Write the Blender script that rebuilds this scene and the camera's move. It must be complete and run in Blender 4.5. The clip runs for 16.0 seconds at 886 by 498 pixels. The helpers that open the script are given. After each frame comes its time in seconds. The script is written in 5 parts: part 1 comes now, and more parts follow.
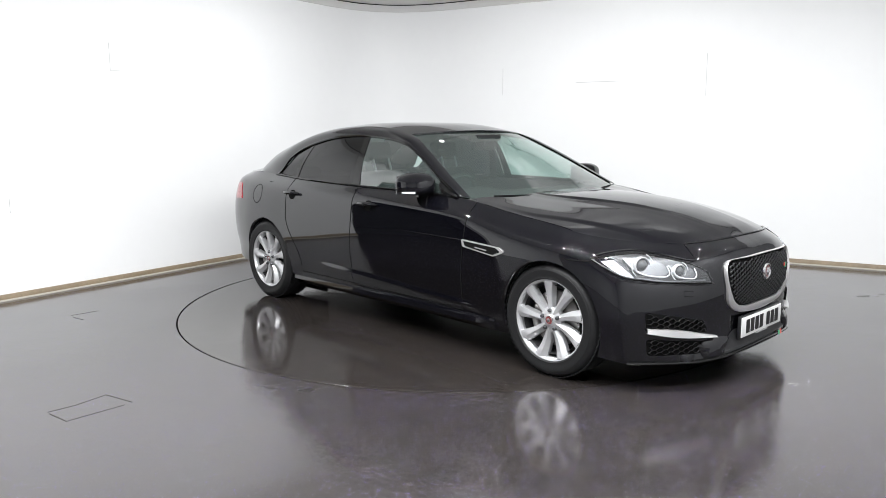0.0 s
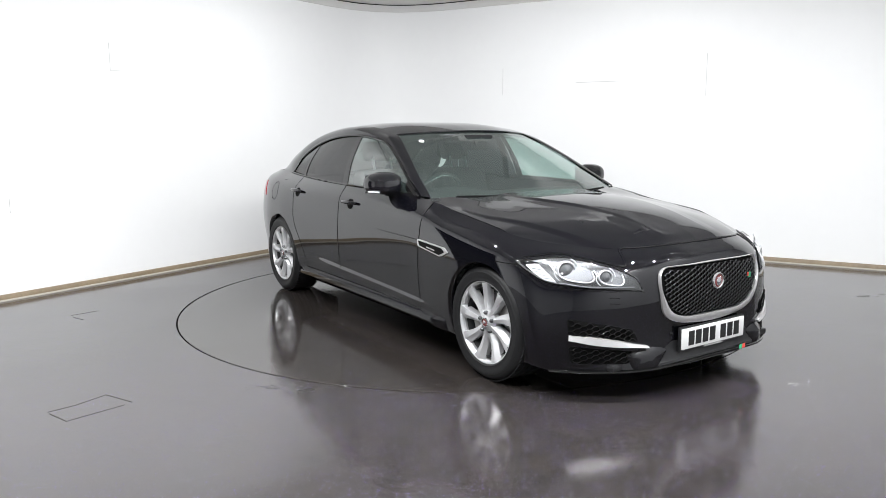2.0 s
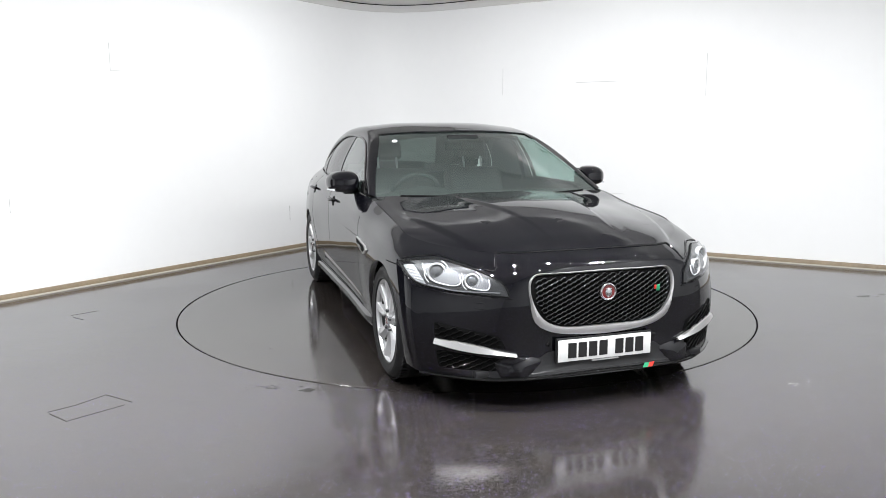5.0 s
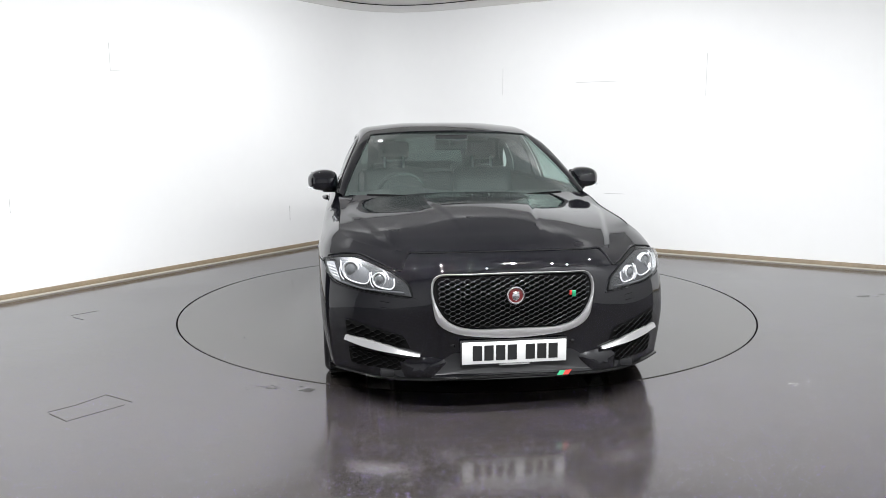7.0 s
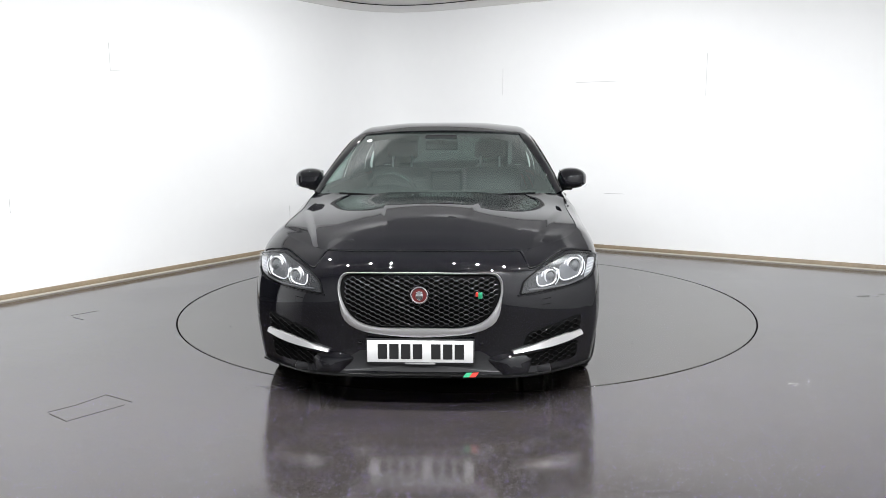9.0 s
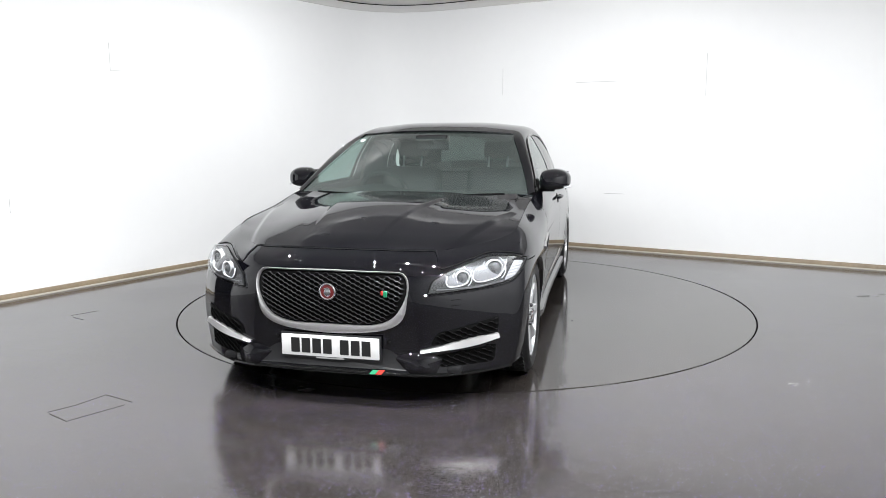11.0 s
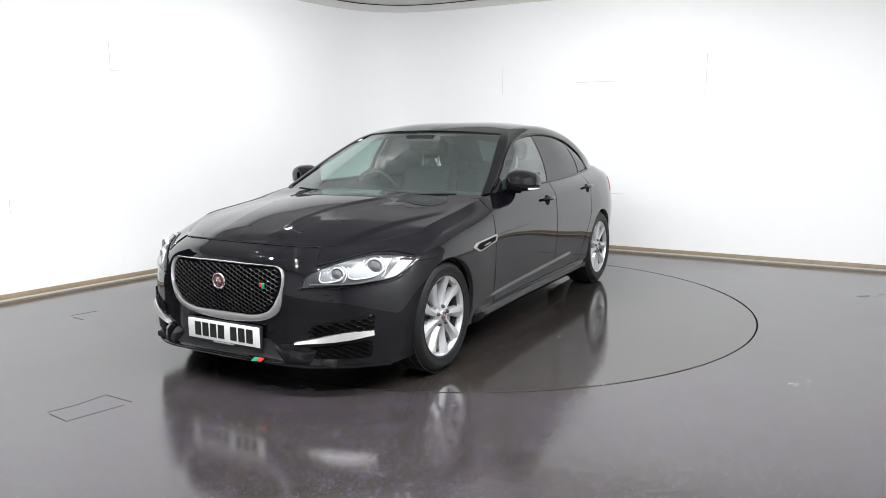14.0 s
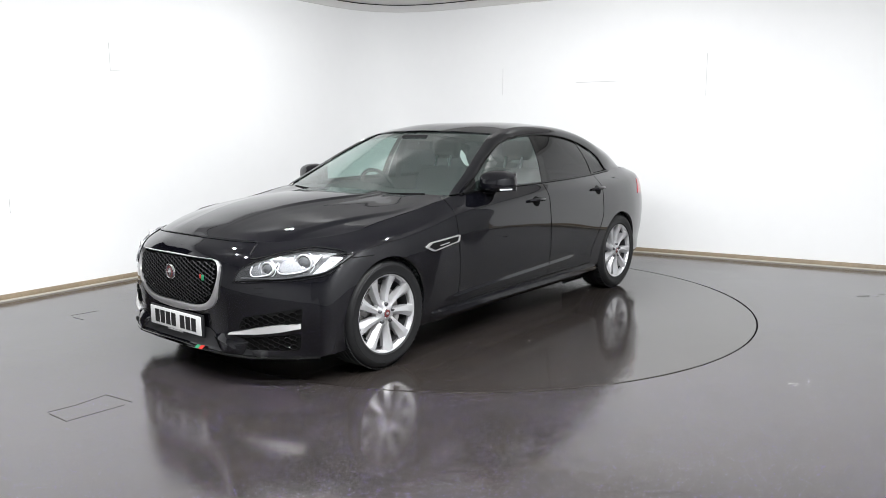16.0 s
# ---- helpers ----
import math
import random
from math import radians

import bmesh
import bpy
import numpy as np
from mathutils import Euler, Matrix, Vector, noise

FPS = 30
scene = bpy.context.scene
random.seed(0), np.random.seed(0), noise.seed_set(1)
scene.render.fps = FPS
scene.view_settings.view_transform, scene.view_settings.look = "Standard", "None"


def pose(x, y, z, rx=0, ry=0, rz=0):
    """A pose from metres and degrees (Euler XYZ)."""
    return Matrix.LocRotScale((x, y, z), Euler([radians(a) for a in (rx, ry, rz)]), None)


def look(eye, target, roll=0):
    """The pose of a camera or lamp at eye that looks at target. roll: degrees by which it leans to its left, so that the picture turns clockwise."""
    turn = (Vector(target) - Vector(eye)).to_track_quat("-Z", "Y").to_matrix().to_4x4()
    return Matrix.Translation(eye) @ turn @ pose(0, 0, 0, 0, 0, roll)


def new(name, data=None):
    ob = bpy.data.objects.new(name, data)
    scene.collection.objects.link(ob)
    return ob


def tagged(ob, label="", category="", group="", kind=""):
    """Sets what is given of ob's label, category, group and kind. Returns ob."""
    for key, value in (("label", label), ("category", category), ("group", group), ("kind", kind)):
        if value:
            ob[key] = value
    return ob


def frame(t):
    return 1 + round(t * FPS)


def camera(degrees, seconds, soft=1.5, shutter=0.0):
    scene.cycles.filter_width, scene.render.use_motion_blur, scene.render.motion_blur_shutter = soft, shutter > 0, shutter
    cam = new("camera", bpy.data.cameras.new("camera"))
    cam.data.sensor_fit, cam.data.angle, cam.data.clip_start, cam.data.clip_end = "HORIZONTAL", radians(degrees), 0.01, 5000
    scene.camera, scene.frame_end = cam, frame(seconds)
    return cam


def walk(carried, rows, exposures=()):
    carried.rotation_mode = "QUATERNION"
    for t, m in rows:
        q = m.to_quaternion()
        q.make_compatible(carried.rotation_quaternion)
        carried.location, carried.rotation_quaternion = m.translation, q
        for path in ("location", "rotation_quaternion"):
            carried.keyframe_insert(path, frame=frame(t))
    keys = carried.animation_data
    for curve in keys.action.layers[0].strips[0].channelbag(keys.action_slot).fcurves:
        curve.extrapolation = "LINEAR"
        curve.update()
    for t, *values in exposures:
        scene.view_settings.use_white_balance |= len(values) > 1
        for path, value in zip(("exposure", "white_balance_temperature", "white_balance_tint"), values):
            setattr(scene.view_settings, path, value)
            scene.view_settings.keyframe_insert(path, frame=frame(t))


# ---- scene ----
# ---------------------------------------------------------------- camera
cam = camera(60.09, 16.0, soft=0.85)
EYE = (0.0, -6.113, 1.379)
CAM_POSE = pose(*EYE, 90 - 8.85, 0, 1.59) @ pose(0, 0, 0, 0, 0, -0.27)
walk(cam, [(0.0, CAM_POSE), (16.0, CAM_POSE)], exposures=[(0.0, 0.10), (16.0, 0.10)])

# turntable angle of the car, degrees, at seconds
TURN = [(0.0, -43.74), (1.5, -51.50), (3.5, -62.05), (5.25, -71.35), (7.0, -80.66), (9.0, -91.31),
        (10.75, -100.62), (12.5, -109.92), (14.5, -120.42), (16.0, -128.21)]
CAR_X, CAR_Y = 0.205, -0.159      # where the car stands on the turntable
DISC_R = 2.217

# ---------------------------------------------------------------- world and light
world = bpy.data.worlds.new("world")
world.use_nodes = True
world.node_tree.nodes["Background"].inputs[0].default_value = (0.02, 0.02, 0.02, 1)
scene.world = world
CEIL = 2.93
CORNER = Vector((-1.058, 4.218, 0))
DL = Vector((-0.5417, -0.8406, 0))     # along the left wall, away from the corner
DR = Vector((0.8755, -0.4833, 0))      # along the right wall
LEN_L, LEN_R, RAD = 10.2, 7.4, 1.05
DOOR_A, DOOR_B, DOOR_H = 5.40, 7.10, 2.15   # dark doorway in the left wall
LAMPS = []
for yy, xs in ((-1.3, (-2.3, 2.4)), (-2.8, (-2.2, -1.45, -0.7, 0.05, 0.8, 1.55, 2.3)), (-4.4, (-1.8, -0.9, 0.0, 0.9, 1.8))):
    LAMPS += [(xx, yy) for xx in xs]
# added, unseen wall washers: place, the way they lean, and their share of the power
WASHERS = [(-1.55, -0.15, -0.84, 0.54, 0.88), (-1.10, 0.85, -0.66, 0.75, 1.05), (0.0, 1.15, -0.1, 1.0, 1.15), (1.1, 0.85, 0.48, 0.875, 1.0), (1.75, -0.05, 0.70, 0.71, 0.97),
           (-2.3, -2.4, -0.97, 0.24, 0.80), (2.6, -2.6, 0.95, 0.1, 1.0), (3.2, -1.3, 0.55, 0.83, 0.95)]
WASH_POWER = 16.9
LAMP_POWER = 43.0


# ---------------------------------------------------------------- materials
def mat(name, color=(0.5, 0.5, 0.5), rough=0.5, metal=0.0, coat=0.0, grain=0.0, scale=40.0, bump=0.0, spec=0.5, emit=0.0, big=0.0):
    m = bpy.data.materials.new(name)
    m.use_nodes = True
    nt = m.node_tree
    b = nt.nodes["Principled BSDF"]
    b.inputs["Base Color"].default_value = (*color, 1)
    b.inputs["Roughness"].default_value = rough
    b.inputs["Metallic"].default_value = metal
    b.inputs["Coat Weight"].default_value = coat
    b.inputs["Coat Roughness"].default_value = 0.03
    b.inputs["Specular IOR Level"].default_value = spec
    if emit:
        b.inputs["Emission Color"].default_value = (*color, 1)
        b.inputs["Emission Strength"].default_value = emit
    if grain or bump or big:
        tc = nt.nodes.new("ShaderNodeTexCoord")
        n1 = nt.nodes.new("ShaderNodeTexNoise")
        n1.inputs["Scale"].default_value = scale
        n1.inputs["Detail"].default_value = 5
        nt.links.new(tc.outputs["Object"], n1.inputs["Vector"])
        n2 = nt.nodes.new("ShaderNodeTexNoise")
        n2.inputs["Scale"].default_value = scale / 12
        n2.inputs["Detail"].default_value = 3
        nt.links.new(tc.outputs["Object"], n2.inputs["Vector"])
        if grain or big:
            r1 = nt.nodes.new("ShaderNodeMapRange")
            r1.inputs["To Min"].default_value, r1.inputs["To Max"].default_value = 1 - grain, 1 + grain
            nt.links.new(n1.outputs["Fac"], r1.inputs["Value"])
            r2 = nt.nodes.new("ShaderNodeMapRange")
            r2.inputs["To Min"].default_value, r2.inputs["To Max"].default_value = 1 - big, 1 + big
            nt.links.new(n2.outputs["Fac"], r2.inputs["Value"])
            mu = nt.nodes.new("ShaderNodeMath")
            mu.operation = "MULTIPLY"
            nt.links.new(r1.outputs[0], mu.inputs[0])
            nt.links.new(r2.outputs[0], mu.inputs[1])
            vm = nt.nodes.new("ShaderNodeVectorMath")
            vm.operation = "SCALE"
            vm.inputs[0].default_value = color
            nt.links.new(mu.outputs[0], vm.inputs["Scale"])
            nt.links.new(vm.outputs[0], b.inputs["Base Color"])
            rr = nt.nodes.new("ShaderNodeMath")
            rr.operation = "MULTIPLY"
            rr.inputs[1].default_value = rough
            nt.links.new(r2.outputs[0], rr.inputs[0])
            nt.links.new(rr.outputs[0], b.inputs["Roughness"])
        if bump:
            bp = nt.nodes.new("ShaderNodeBump")
            bp.inputs["Strength"].default_value = 1.0
            bp.inputs["Distance"].default_value = bump
            nt.links.new(n1.outputs["Fac"], bp.inputs["Height"])
            nt.links.new(bp.outputs[0], b.inputs["Normal"])
    return m


def glass(name, tint, ior=1.5, haze=0.0):
    """A thin pane: tinted see-through with the gloss of glass and a milky green haze mixed in as diffuse colour."""
    m = bpy.data.materials.new(name)
    m.use_nodes = True
    nt = m.node_tree
    nt.nodes.remove(nt.nodes["Principled BSDF"])
    tr = nt.nodes.new("ShaderNodeBsdfTransparent")
    tr.inputs[0].default_value = (*tint, 1)
    gl = nt.nodes.new("ShaderNodeBsdfGlossy")
    gl.inputs["Roughness"].default_value = 0.02
    lw = nt.nodes.new("ShaderNodeLayerWeight")
    pw = nt.nodes.new("ShaderNodeMath")
    pw.operation, pw.inputs[1].default_value = "POWER", 5.0
    nt.links.new(lw.outputs["Facing"], pw.inputs[0])
    fr = nt.nodes.new("ShaderNodeMapRange")
    f0 = 2 * ((ior - 1) / (ior + 1)) ** 2
    fr.inputs["To Min"].default_value, fr.inputs["To Max"].default_value = f0, 1.0
    nt.links.new(pw.outputs[0], fr.inputs["Value"])
    mx = nt.nodes.new("ShaderNodeMixShader")
    nt.links.new(fr.outputs[0], mx.inputs[0])
    nt.links.new(tr.outputs[0], mx.inputs[1])
    nt.links.new(gl.outputs[0], mx.inputs[2])
    # pale green diffuse share lifts the pane's tone and veils the cabin behind
    df = nt.nodes.new("ShaderNodeBsdfDiffuse")
    df.inputs[0].default_value = (0.46, 0.62, 0.57, 1)
    film = nt.nodes.new("ShaderNodeMixShader")
    tc = nt.nodes.new("ShaderNodeTexCoord")
    cloud = nt.nodes.new("ShaderNodeTexNoise")
    cloud.inputs["Scale"].default_value, cloud.inputs["Detail"].default_value = 3.0, 4
    nt.links.new(tc.outputs["Object"], cloud.inputs["Vector"])
    amount = nt.nodes.new("ShaderNodeMapRange")
    amount.inputs["To Min"].default_value, amount.inputs["To Max"].default_value = haze * 0.7, haze * 1.3
    nt.links.new(cloud.outputs["Fac"], amount.inputs["Value"])
    nt.links.new(amount.outputs[0], film.inputs[0])
    nt.links.new(mx.outputs[0], film.inputs[1])
    nt.links.new(df.outputs[0], film.inputs[2])
    nt.links.new(film.outputs[0], nt.nodes["Material Output"].inputs[0])
    return m


def floor_material(name, base, rough_lo, rough_hi, flakes):
    """Dark resin floor: brown-grey, damp patches of higher gloss, scattered bright flakes, fine orange-peel relief."""
    m = bpy.data.materials.new(name)
    m.use_nodes = True
    nt = m.node_tree
    b = nt.nodes["Principled BSDF"]
    tc = nt.nodes.new("ShaderNodeTexCoord")
    def noise_node(scale, detail):
        n = nt.nodes.new("ShaderNodeTexNoise")
        n.inputs["Scale"].default_value, n.inputs["Detail"].default_value = scale, detail
        nt.links.new(tc.outputs["Object"], n.inputs["Vector"])
        return n
    def ramp(src, lo, hi, a, c):
        r = nt.nodes.new("ShaderNodeMapRange")
        r.inputs["From Min"].default_value, r.inputs["From Max"].default_value = lo, hi
        r.inputs["To Min"].default_value, r.inputs["To Max"].default_value = a, c
        nt.links.new(src, r.inputs["Value"])
        return r.outputs[0]
    b.inputs["IOR"].default_value = 1.82
    big, mid, fine = noise_node(0.9, 4), noise_node(6, 5), noise_node(160, 2)
    nt.links.new(ramp(big.outputs["Fac"], 0.35, 0.65, rough_lo, rough_hi), b.inputs["Roughness"])
    mix = nt.nodes.new("ShaderNodeMix")
    mix.data_type = "RGBA"
    mix.inputs["A"].default_value = (*base, 1)
    mix.inputs["B"].default_value = (base[0] * 1.35, base[1] * 1.28, base[2] * 1.22, 1)
    nt.links.new(ramp(mid.outputs["Fac"], 0.35, 0.75, 0, 1), mix.inputs["Factor"])
    vo = nt.nodes.new("ShaderNodeTexVoronoi")
    vo.inputs["Scale"].default_value = 90
    nt.links.new(tc.outputs["Object"], vo.inputs["Vector"])
    dot = ramp(vo.outputs["Distance"], 0.12, 0.20, 1, 0)
    sel = nt.nodes.new("ShaderNodeSeparateColor")
    nt.links.new(vo.outputs["Color"], sel.inputs[0])
    keep = ramp(sel.outputs[0], 1 - flakes, 1 - flakes + 0.02, 0, 1)
    mul = nt.nodes.new("ShaderNodeMath")
    mul.operation = "MULTIPLY"
    nt.links.new(dot, mul.inputs[0])
    nt.links.new(keep, mul.inputs[1])
    tint = nt.nodes.new("ShaderNodeMix")
    tint.data_type = "RGBA"
    tint.inputs["A"].default_value, tint.inputs["B"].default_value = (0.66, 0.67, 0.74, 1), (0.32, 0.19, 0.98, 1)
    nt.links.new(sel.outputs[1], tint.inputs["Factor"])
    mix2 = nt.nodes.new("ShaderNodeMix")
    mix2.data_type = "RGBA"
    nt.links.new(mul.outputs[0], mix2.inputs["Factor"])
    nt.links.new(mix.outputs["Result"], mix2.inputs["A"])
    nt.links.new(tint.outputs["Result"], mix2.inputs["B"])
    nt.links.new(mix2.outputs["Result"], b.inputs["Base Color"])
    bp = nt.nodes.new("ShaderNodeBump")
    bp.inputs["Distance"].default_value = 0.0004
    bp.inputs["Strength"].default_value = 0.35
    nt.links.new(fine.outputs["Fac"], bp.inputs["Height"])
    wave = nt.nodes.new("ShaderNodeBump")
    wave.inputs["Distance"].default_value = 0.0018
    wave.inputs["Strength"].default_value = 0.55
    nt.links.new(mid.outputs["Fac"], wave.inputs["Height"])
    nt.links.new(bp.outputs[0], wave.inputs["Normal"])
    nt.links.new(wave.outputs[0], b.inputs["Normal"])
    return m


WALL = mat("white_wall_paint", (0.80, 0.80, 0.80), 0.6, grain=0.012, big=0.025, scale=9, bump=0.0006)
CEILING = mat("ceiling_paint", (0.62, 0.61, 0.60), 0.7, grain=0.02, big=0.04, scale=9)
BACKWALL = mat("dark_grey_wall_paint", (0.28, 0.28, 0.285), 0.8, grain=0.08, big=0.1, scale=9)
# darkness of the unlit lobby, put into its wall colour
DARKWALL = mat("dark_curtain", (0.03, 0.03, 0.032), 0.9, grain=0.1, scale=14)
SKIRT = mat("beige_stone_skirting", (0.215, 0.165, 0.105), 0.55, grain=0.35, big=0.25, scale=45, bump=0.001)
SKIRT_EDGE = mat("pale_skirting_edge", (0.42, 0.39, 0.34), 0.5, grain=0.15, scale=60)
FLOOR = floor_material("dark_resin_floor", (0.0215, 0.0190, 0.0183), 0.09, 0.19, 0.55)
DISC = floor_material("turntable_resin", (0.0185, 0.0160, 0.0148), 0.05, 0.13, 0.10)
GAP = mat("black_gap", (0.004, 0.004, 0.004), 0.8, spec=0.1)
COVERLINE = mat("dusty_cut_line", (0.060, 0.055, 0.052), 0.7, grain=0.5, scale=60, spec=0.2)
STREAK = mat("pale_scuff", (0.30, 0.29, 0.28), 0.5, grain=0.4, scale=50)
HAIRLINE = mat("filled_wall_joint", (0.40, 0.39, 0.38), 0.6, grain=0.2, scale=50)
STREAK_DARK = mat("dark_floor_stain", (0.012, 0.011, 0.010), 0.35, grain=0.4, scale=50)
LAMP_GLOW = mat("lamp_glow", (1.0, 0.98, 0.95), 0.5, emit=14.0)
PAINT = mat("black_car_paint", (0.0022, 0.0022, 0.0034), 0.30, coat=1.0, spec=0.0)
PAINT.node_tree.nodes["Principled BSDF"].inputs["Coat IOR"].default_value = 1.74
MESH = mat("dark_mesh_plastic", (0.05, 0.05, 0.052), 0.22, metal=0.35)
TRIM = mat("satin_black_trim", (0.012, 0.012, 0.013), 0.42)
GLOSS = mat("gloss_black_trim", (0.004, 0.004, 0.004), 0.05)
RUBBER = mat("tyre_rubber", (0.010, 0.010, 0.0105), 0.48, spec=0.25, grain=0.25, scale=70, bump=0.0006)
ALLOY = mat("silver_alloy", (0.60, 0.60, 0.61), 0.32, metal=0.65, grain=0.04, scale=30)
# near-black alloy: the shade between the spokes is put into this colour
ALLOY_SHADED = mat("shaded_alloy_barrel", (0.03, 0.03, 0.031), 0.5, metal=0.3)
STEEL = mat("brake_disc_steel", (0.35, 0.34, 0.33), 0.35, metal=0.9, grain=0.1, scale=60)
CHROME = mat("chrome", (0.85, 0.85, 0.86), 0.07, metal=1.0)
SATIN = mat("satin_silver", (0.60, 0.59, 0.59), 0.32, metal=0.75, grain=0.03, scale=30)
LAMP_BASE = mat("headlamp_reflector", (0.15, 0.153, 0.16), 0.42, metal=0.8, grain=0.1, scale=40)
LAMP_DARK = mat("headlamp_bezel", (0.040, 0.041, 0.043), 0.28, metal=0.4, grain=0.12, scale=50)
LAMP_RIB = mat("ribbed_side_reflector", (0.36, 0.365, 0.38), 0.42, metal=0.6, grain=0.1, scale=60)
CAPTION = mat("grey_caption", (0.28, 0.28, 0.28), 0.5)
LENS = glass("clear_lens", (0.93, 0.94, 0.95))
PROJ = mat("projector_glass", (0.13, 0.135, 0.14), 0.08, metal=0.4, coat=1.0)
DRL = mat("white_light_guide", (0.58, 0.59, 0.61), 0.25)
NUT = mat("dark_wheel_nut", (0.10, 0.10, 0.105), 0.3, metal=0.8)
SCREEN = glass("windscreen_glass", (0.62, 0.80, 0.74), 2.15, 0.031)
SIDEGLASS = glass("door_glass", (0.70, 0.88, 0.83), 2.15, 0.031)
REARGLASS = glass("rear_glass", (0.12, 0.14, 0.135), haze=0.01)
PRIVACY = glass("privacy_glass", (0.05, 0.05, 0.055))
RED = mat("red_lens", (0.42, 0.02, 0.03), 0.15, coat=0.6)
REDTAPE = mat("red_stripe", (0.48, 0.03, 0.02), 0.35)
GREENTAPE = mat("green_stripe", (0.02, 0.25, 0.12), 0.35)
PLATE = mat("white_plate", (0.70, 0.70, 0.69), 0.35, grain=0.02, scale=30)
INK = mat("plate_black", (0.01, 0.01, 0.01), 0.5)
BADGE = mat("badge_red", (0.13, 0.016, 0.016), 0.3, coat=0.5)
CABIN = mat("charcoal_cabin_plastic", (0.012, 0.0125, 0.013), 0.65, grain=0.1, scale=60, spec=0.2)
LEATHER = mat("black_leather", (0.012, 0.012, 0.0125), 0.5, spec=0.25, grain=0.15, scale=80, bump=0.0006)
PAPER = mat("white_sticker", (0.78, 0.80, 0.78), 0.5)


# ---------------------------------------------------------------- helpers for building
def part(name, bm, material, parent=None, label="", smooth=True):
    """Links a bmesh as one mesh object under a thing or part."""
    me = bpy.data.meshes.new(name)
    for e in bm.edges:
        if len(e.link_faces) == 2 and e.calc_face_angle(0.0) > 0.75:
            e.smooth = False
    bm.to_mesh(me)
    bm.free()
    me.materials.append(material)
    if smooth:
        for f in me.polygons:
            f.use_smooth = True
    ob = new(name, me)
    if parent:
        ob.parent = parent
    if label:
        ob["label"] = label
    return ob


def facing(bm, c=(-0.4, 0, 0.6)):
    """Turns all faces of a sheet away from a point."""
    c = Vector(c)
    bm.normal_update()
    bmesh.ops.reverse_faces(bm, faces=[f for f in bm.faces if f.normal.dot(f.calc_center_median() - c) < 0])
    return bm


def grid_bm(pts, closed_u=False, bm=None):
    """A quad sheet over rows of points."""
    bm = bm or bmesh.new()
    vs = [[bm.verts.new(p) for p in row] for row in pts]
    n = len(vs[0])
    for i in range(len(vs) - 1):
        for j in range(n if closed_u else n - 1):
            k = (j + 1) % n
            try:
                bm.faces.new((vs[i][j], vs[i][k], vs[i + 1][k], vs[i + 1][j]))
            except ValueError:
                pass
    return bm


def box_bm(c, s, m=None, bevel=0.0, bm=None, seg=2):
    bm = bm or bmesh.new()
    r = bmesh.ops.create_cube(bm, size=1, matrix=(m or Matrix()) @ Matrix.Translation(c) @ Matrix.Diagonal((*s, 1)))
    if bevel:
        es = list({e for v in r["verts"] for e in v.link_edges})
        bmesh.ops.bevel(bm, geom=es, offset=bevel, segments=seg, affect="EDGES", profile=0.6)
    return bm


def tube_bm(path, r, n=8, closed=False, bm=None, flat=1.0):
    """A tube along a path; r is a number or one for each point."""
    bm = bm or bmesh.new()
    P = [Vector(p) for p in path]
    rings = []
    up = Vector((0.31, 0.17, 0.93))
    for i, p in enumerate(P):
        a = P[(i - 1) % len(P)] if (closed or i) else p
        b = P[(i + 1) % len(P)] if (closed or i < len(P) - 1) else p
        t = (b - a).normalized()
        s = t.cross(up).normalized()
        w = s.cross(t)
        rr = r[i] if isinstance(r, (list, tuple)) else r
        rings.append([p + (s * math.cos(2 * math.pi * k / n) + w * math.sin(2 * math.pi * k / n) * flat) * rr for k in range(n)])
    if closed:
        rings.append(rings[0])
    grid_bm(rings, True, bm)
    if closed:
        bmesh.ops.remove_doubles(bm, verts=bm.verts, dist=1e-6)
    else:
        for ring in (0, len(rings) - 1):
            bm.verts.ensure_lookup_table()
            c = [v for v in bm.verts if any((v.co - q).length < 1e-7 for q in rings[ring])]
            if len(c) >= 3:
                try:
                    bm.faces.new(c[:n])
                except ValueError:
                    pass
    bmesh.ops.recalc_face_normals(bm, faces=bm.faces)
    return bm


def lathe_bm(profile, n=48, m=None, bm=None):
    """Turns a profile of (radius, height) about the y axis."""
    m = m or Matrix()
    return grid_bm([[m @ Vector((r * math.cos(2 * math.pi * k / n), h, r * math.sin(2 * math.pi * k / n))) for k in range(n)]
                    for r, h in profile], True, bm)


def solid(bm, depth):
    """Gives a sheet a thickness, inwards."""
    bmesh.ops.recalc_face_normals(bm, faces=bm.faces)
    bmesh.ops.solidify(bm, geom=bm.faces[:], thickness=depth)
    return bm


# ---------------------------------------------------------------- room
def wall_path():
    """The inner face of the two seen walls: a rounded corner between two long straights."""
    out = [CORNER + DL * (LEN_L - k * (LEN_L - RAD) / 8) for k in range(8)]
    a, b = CORNER + DL * RAD, CORNER + DR * RAD
    for k in range(17):
        t = k / 16
        out.append(a * (1 - t) ** 2 + CORNER * 2 * t * (1 - t) + b * t * t)
    out += [CORNER + DR * (RAD + k * (LEN_R - RAD) / 8) for k in range(1, 9)]
    return out


def offset_path(path, d):
    """The path shifted by d towards the inside of the room."""
    out = []
    for i, p in enumerate(path):
        t = (path[min(i + 1, len(path) - 1)] - path[max(i - 1, 0)]).normalized()
        out.append(p + Vector((t.y, -t.x, 0)) * d)
    return out


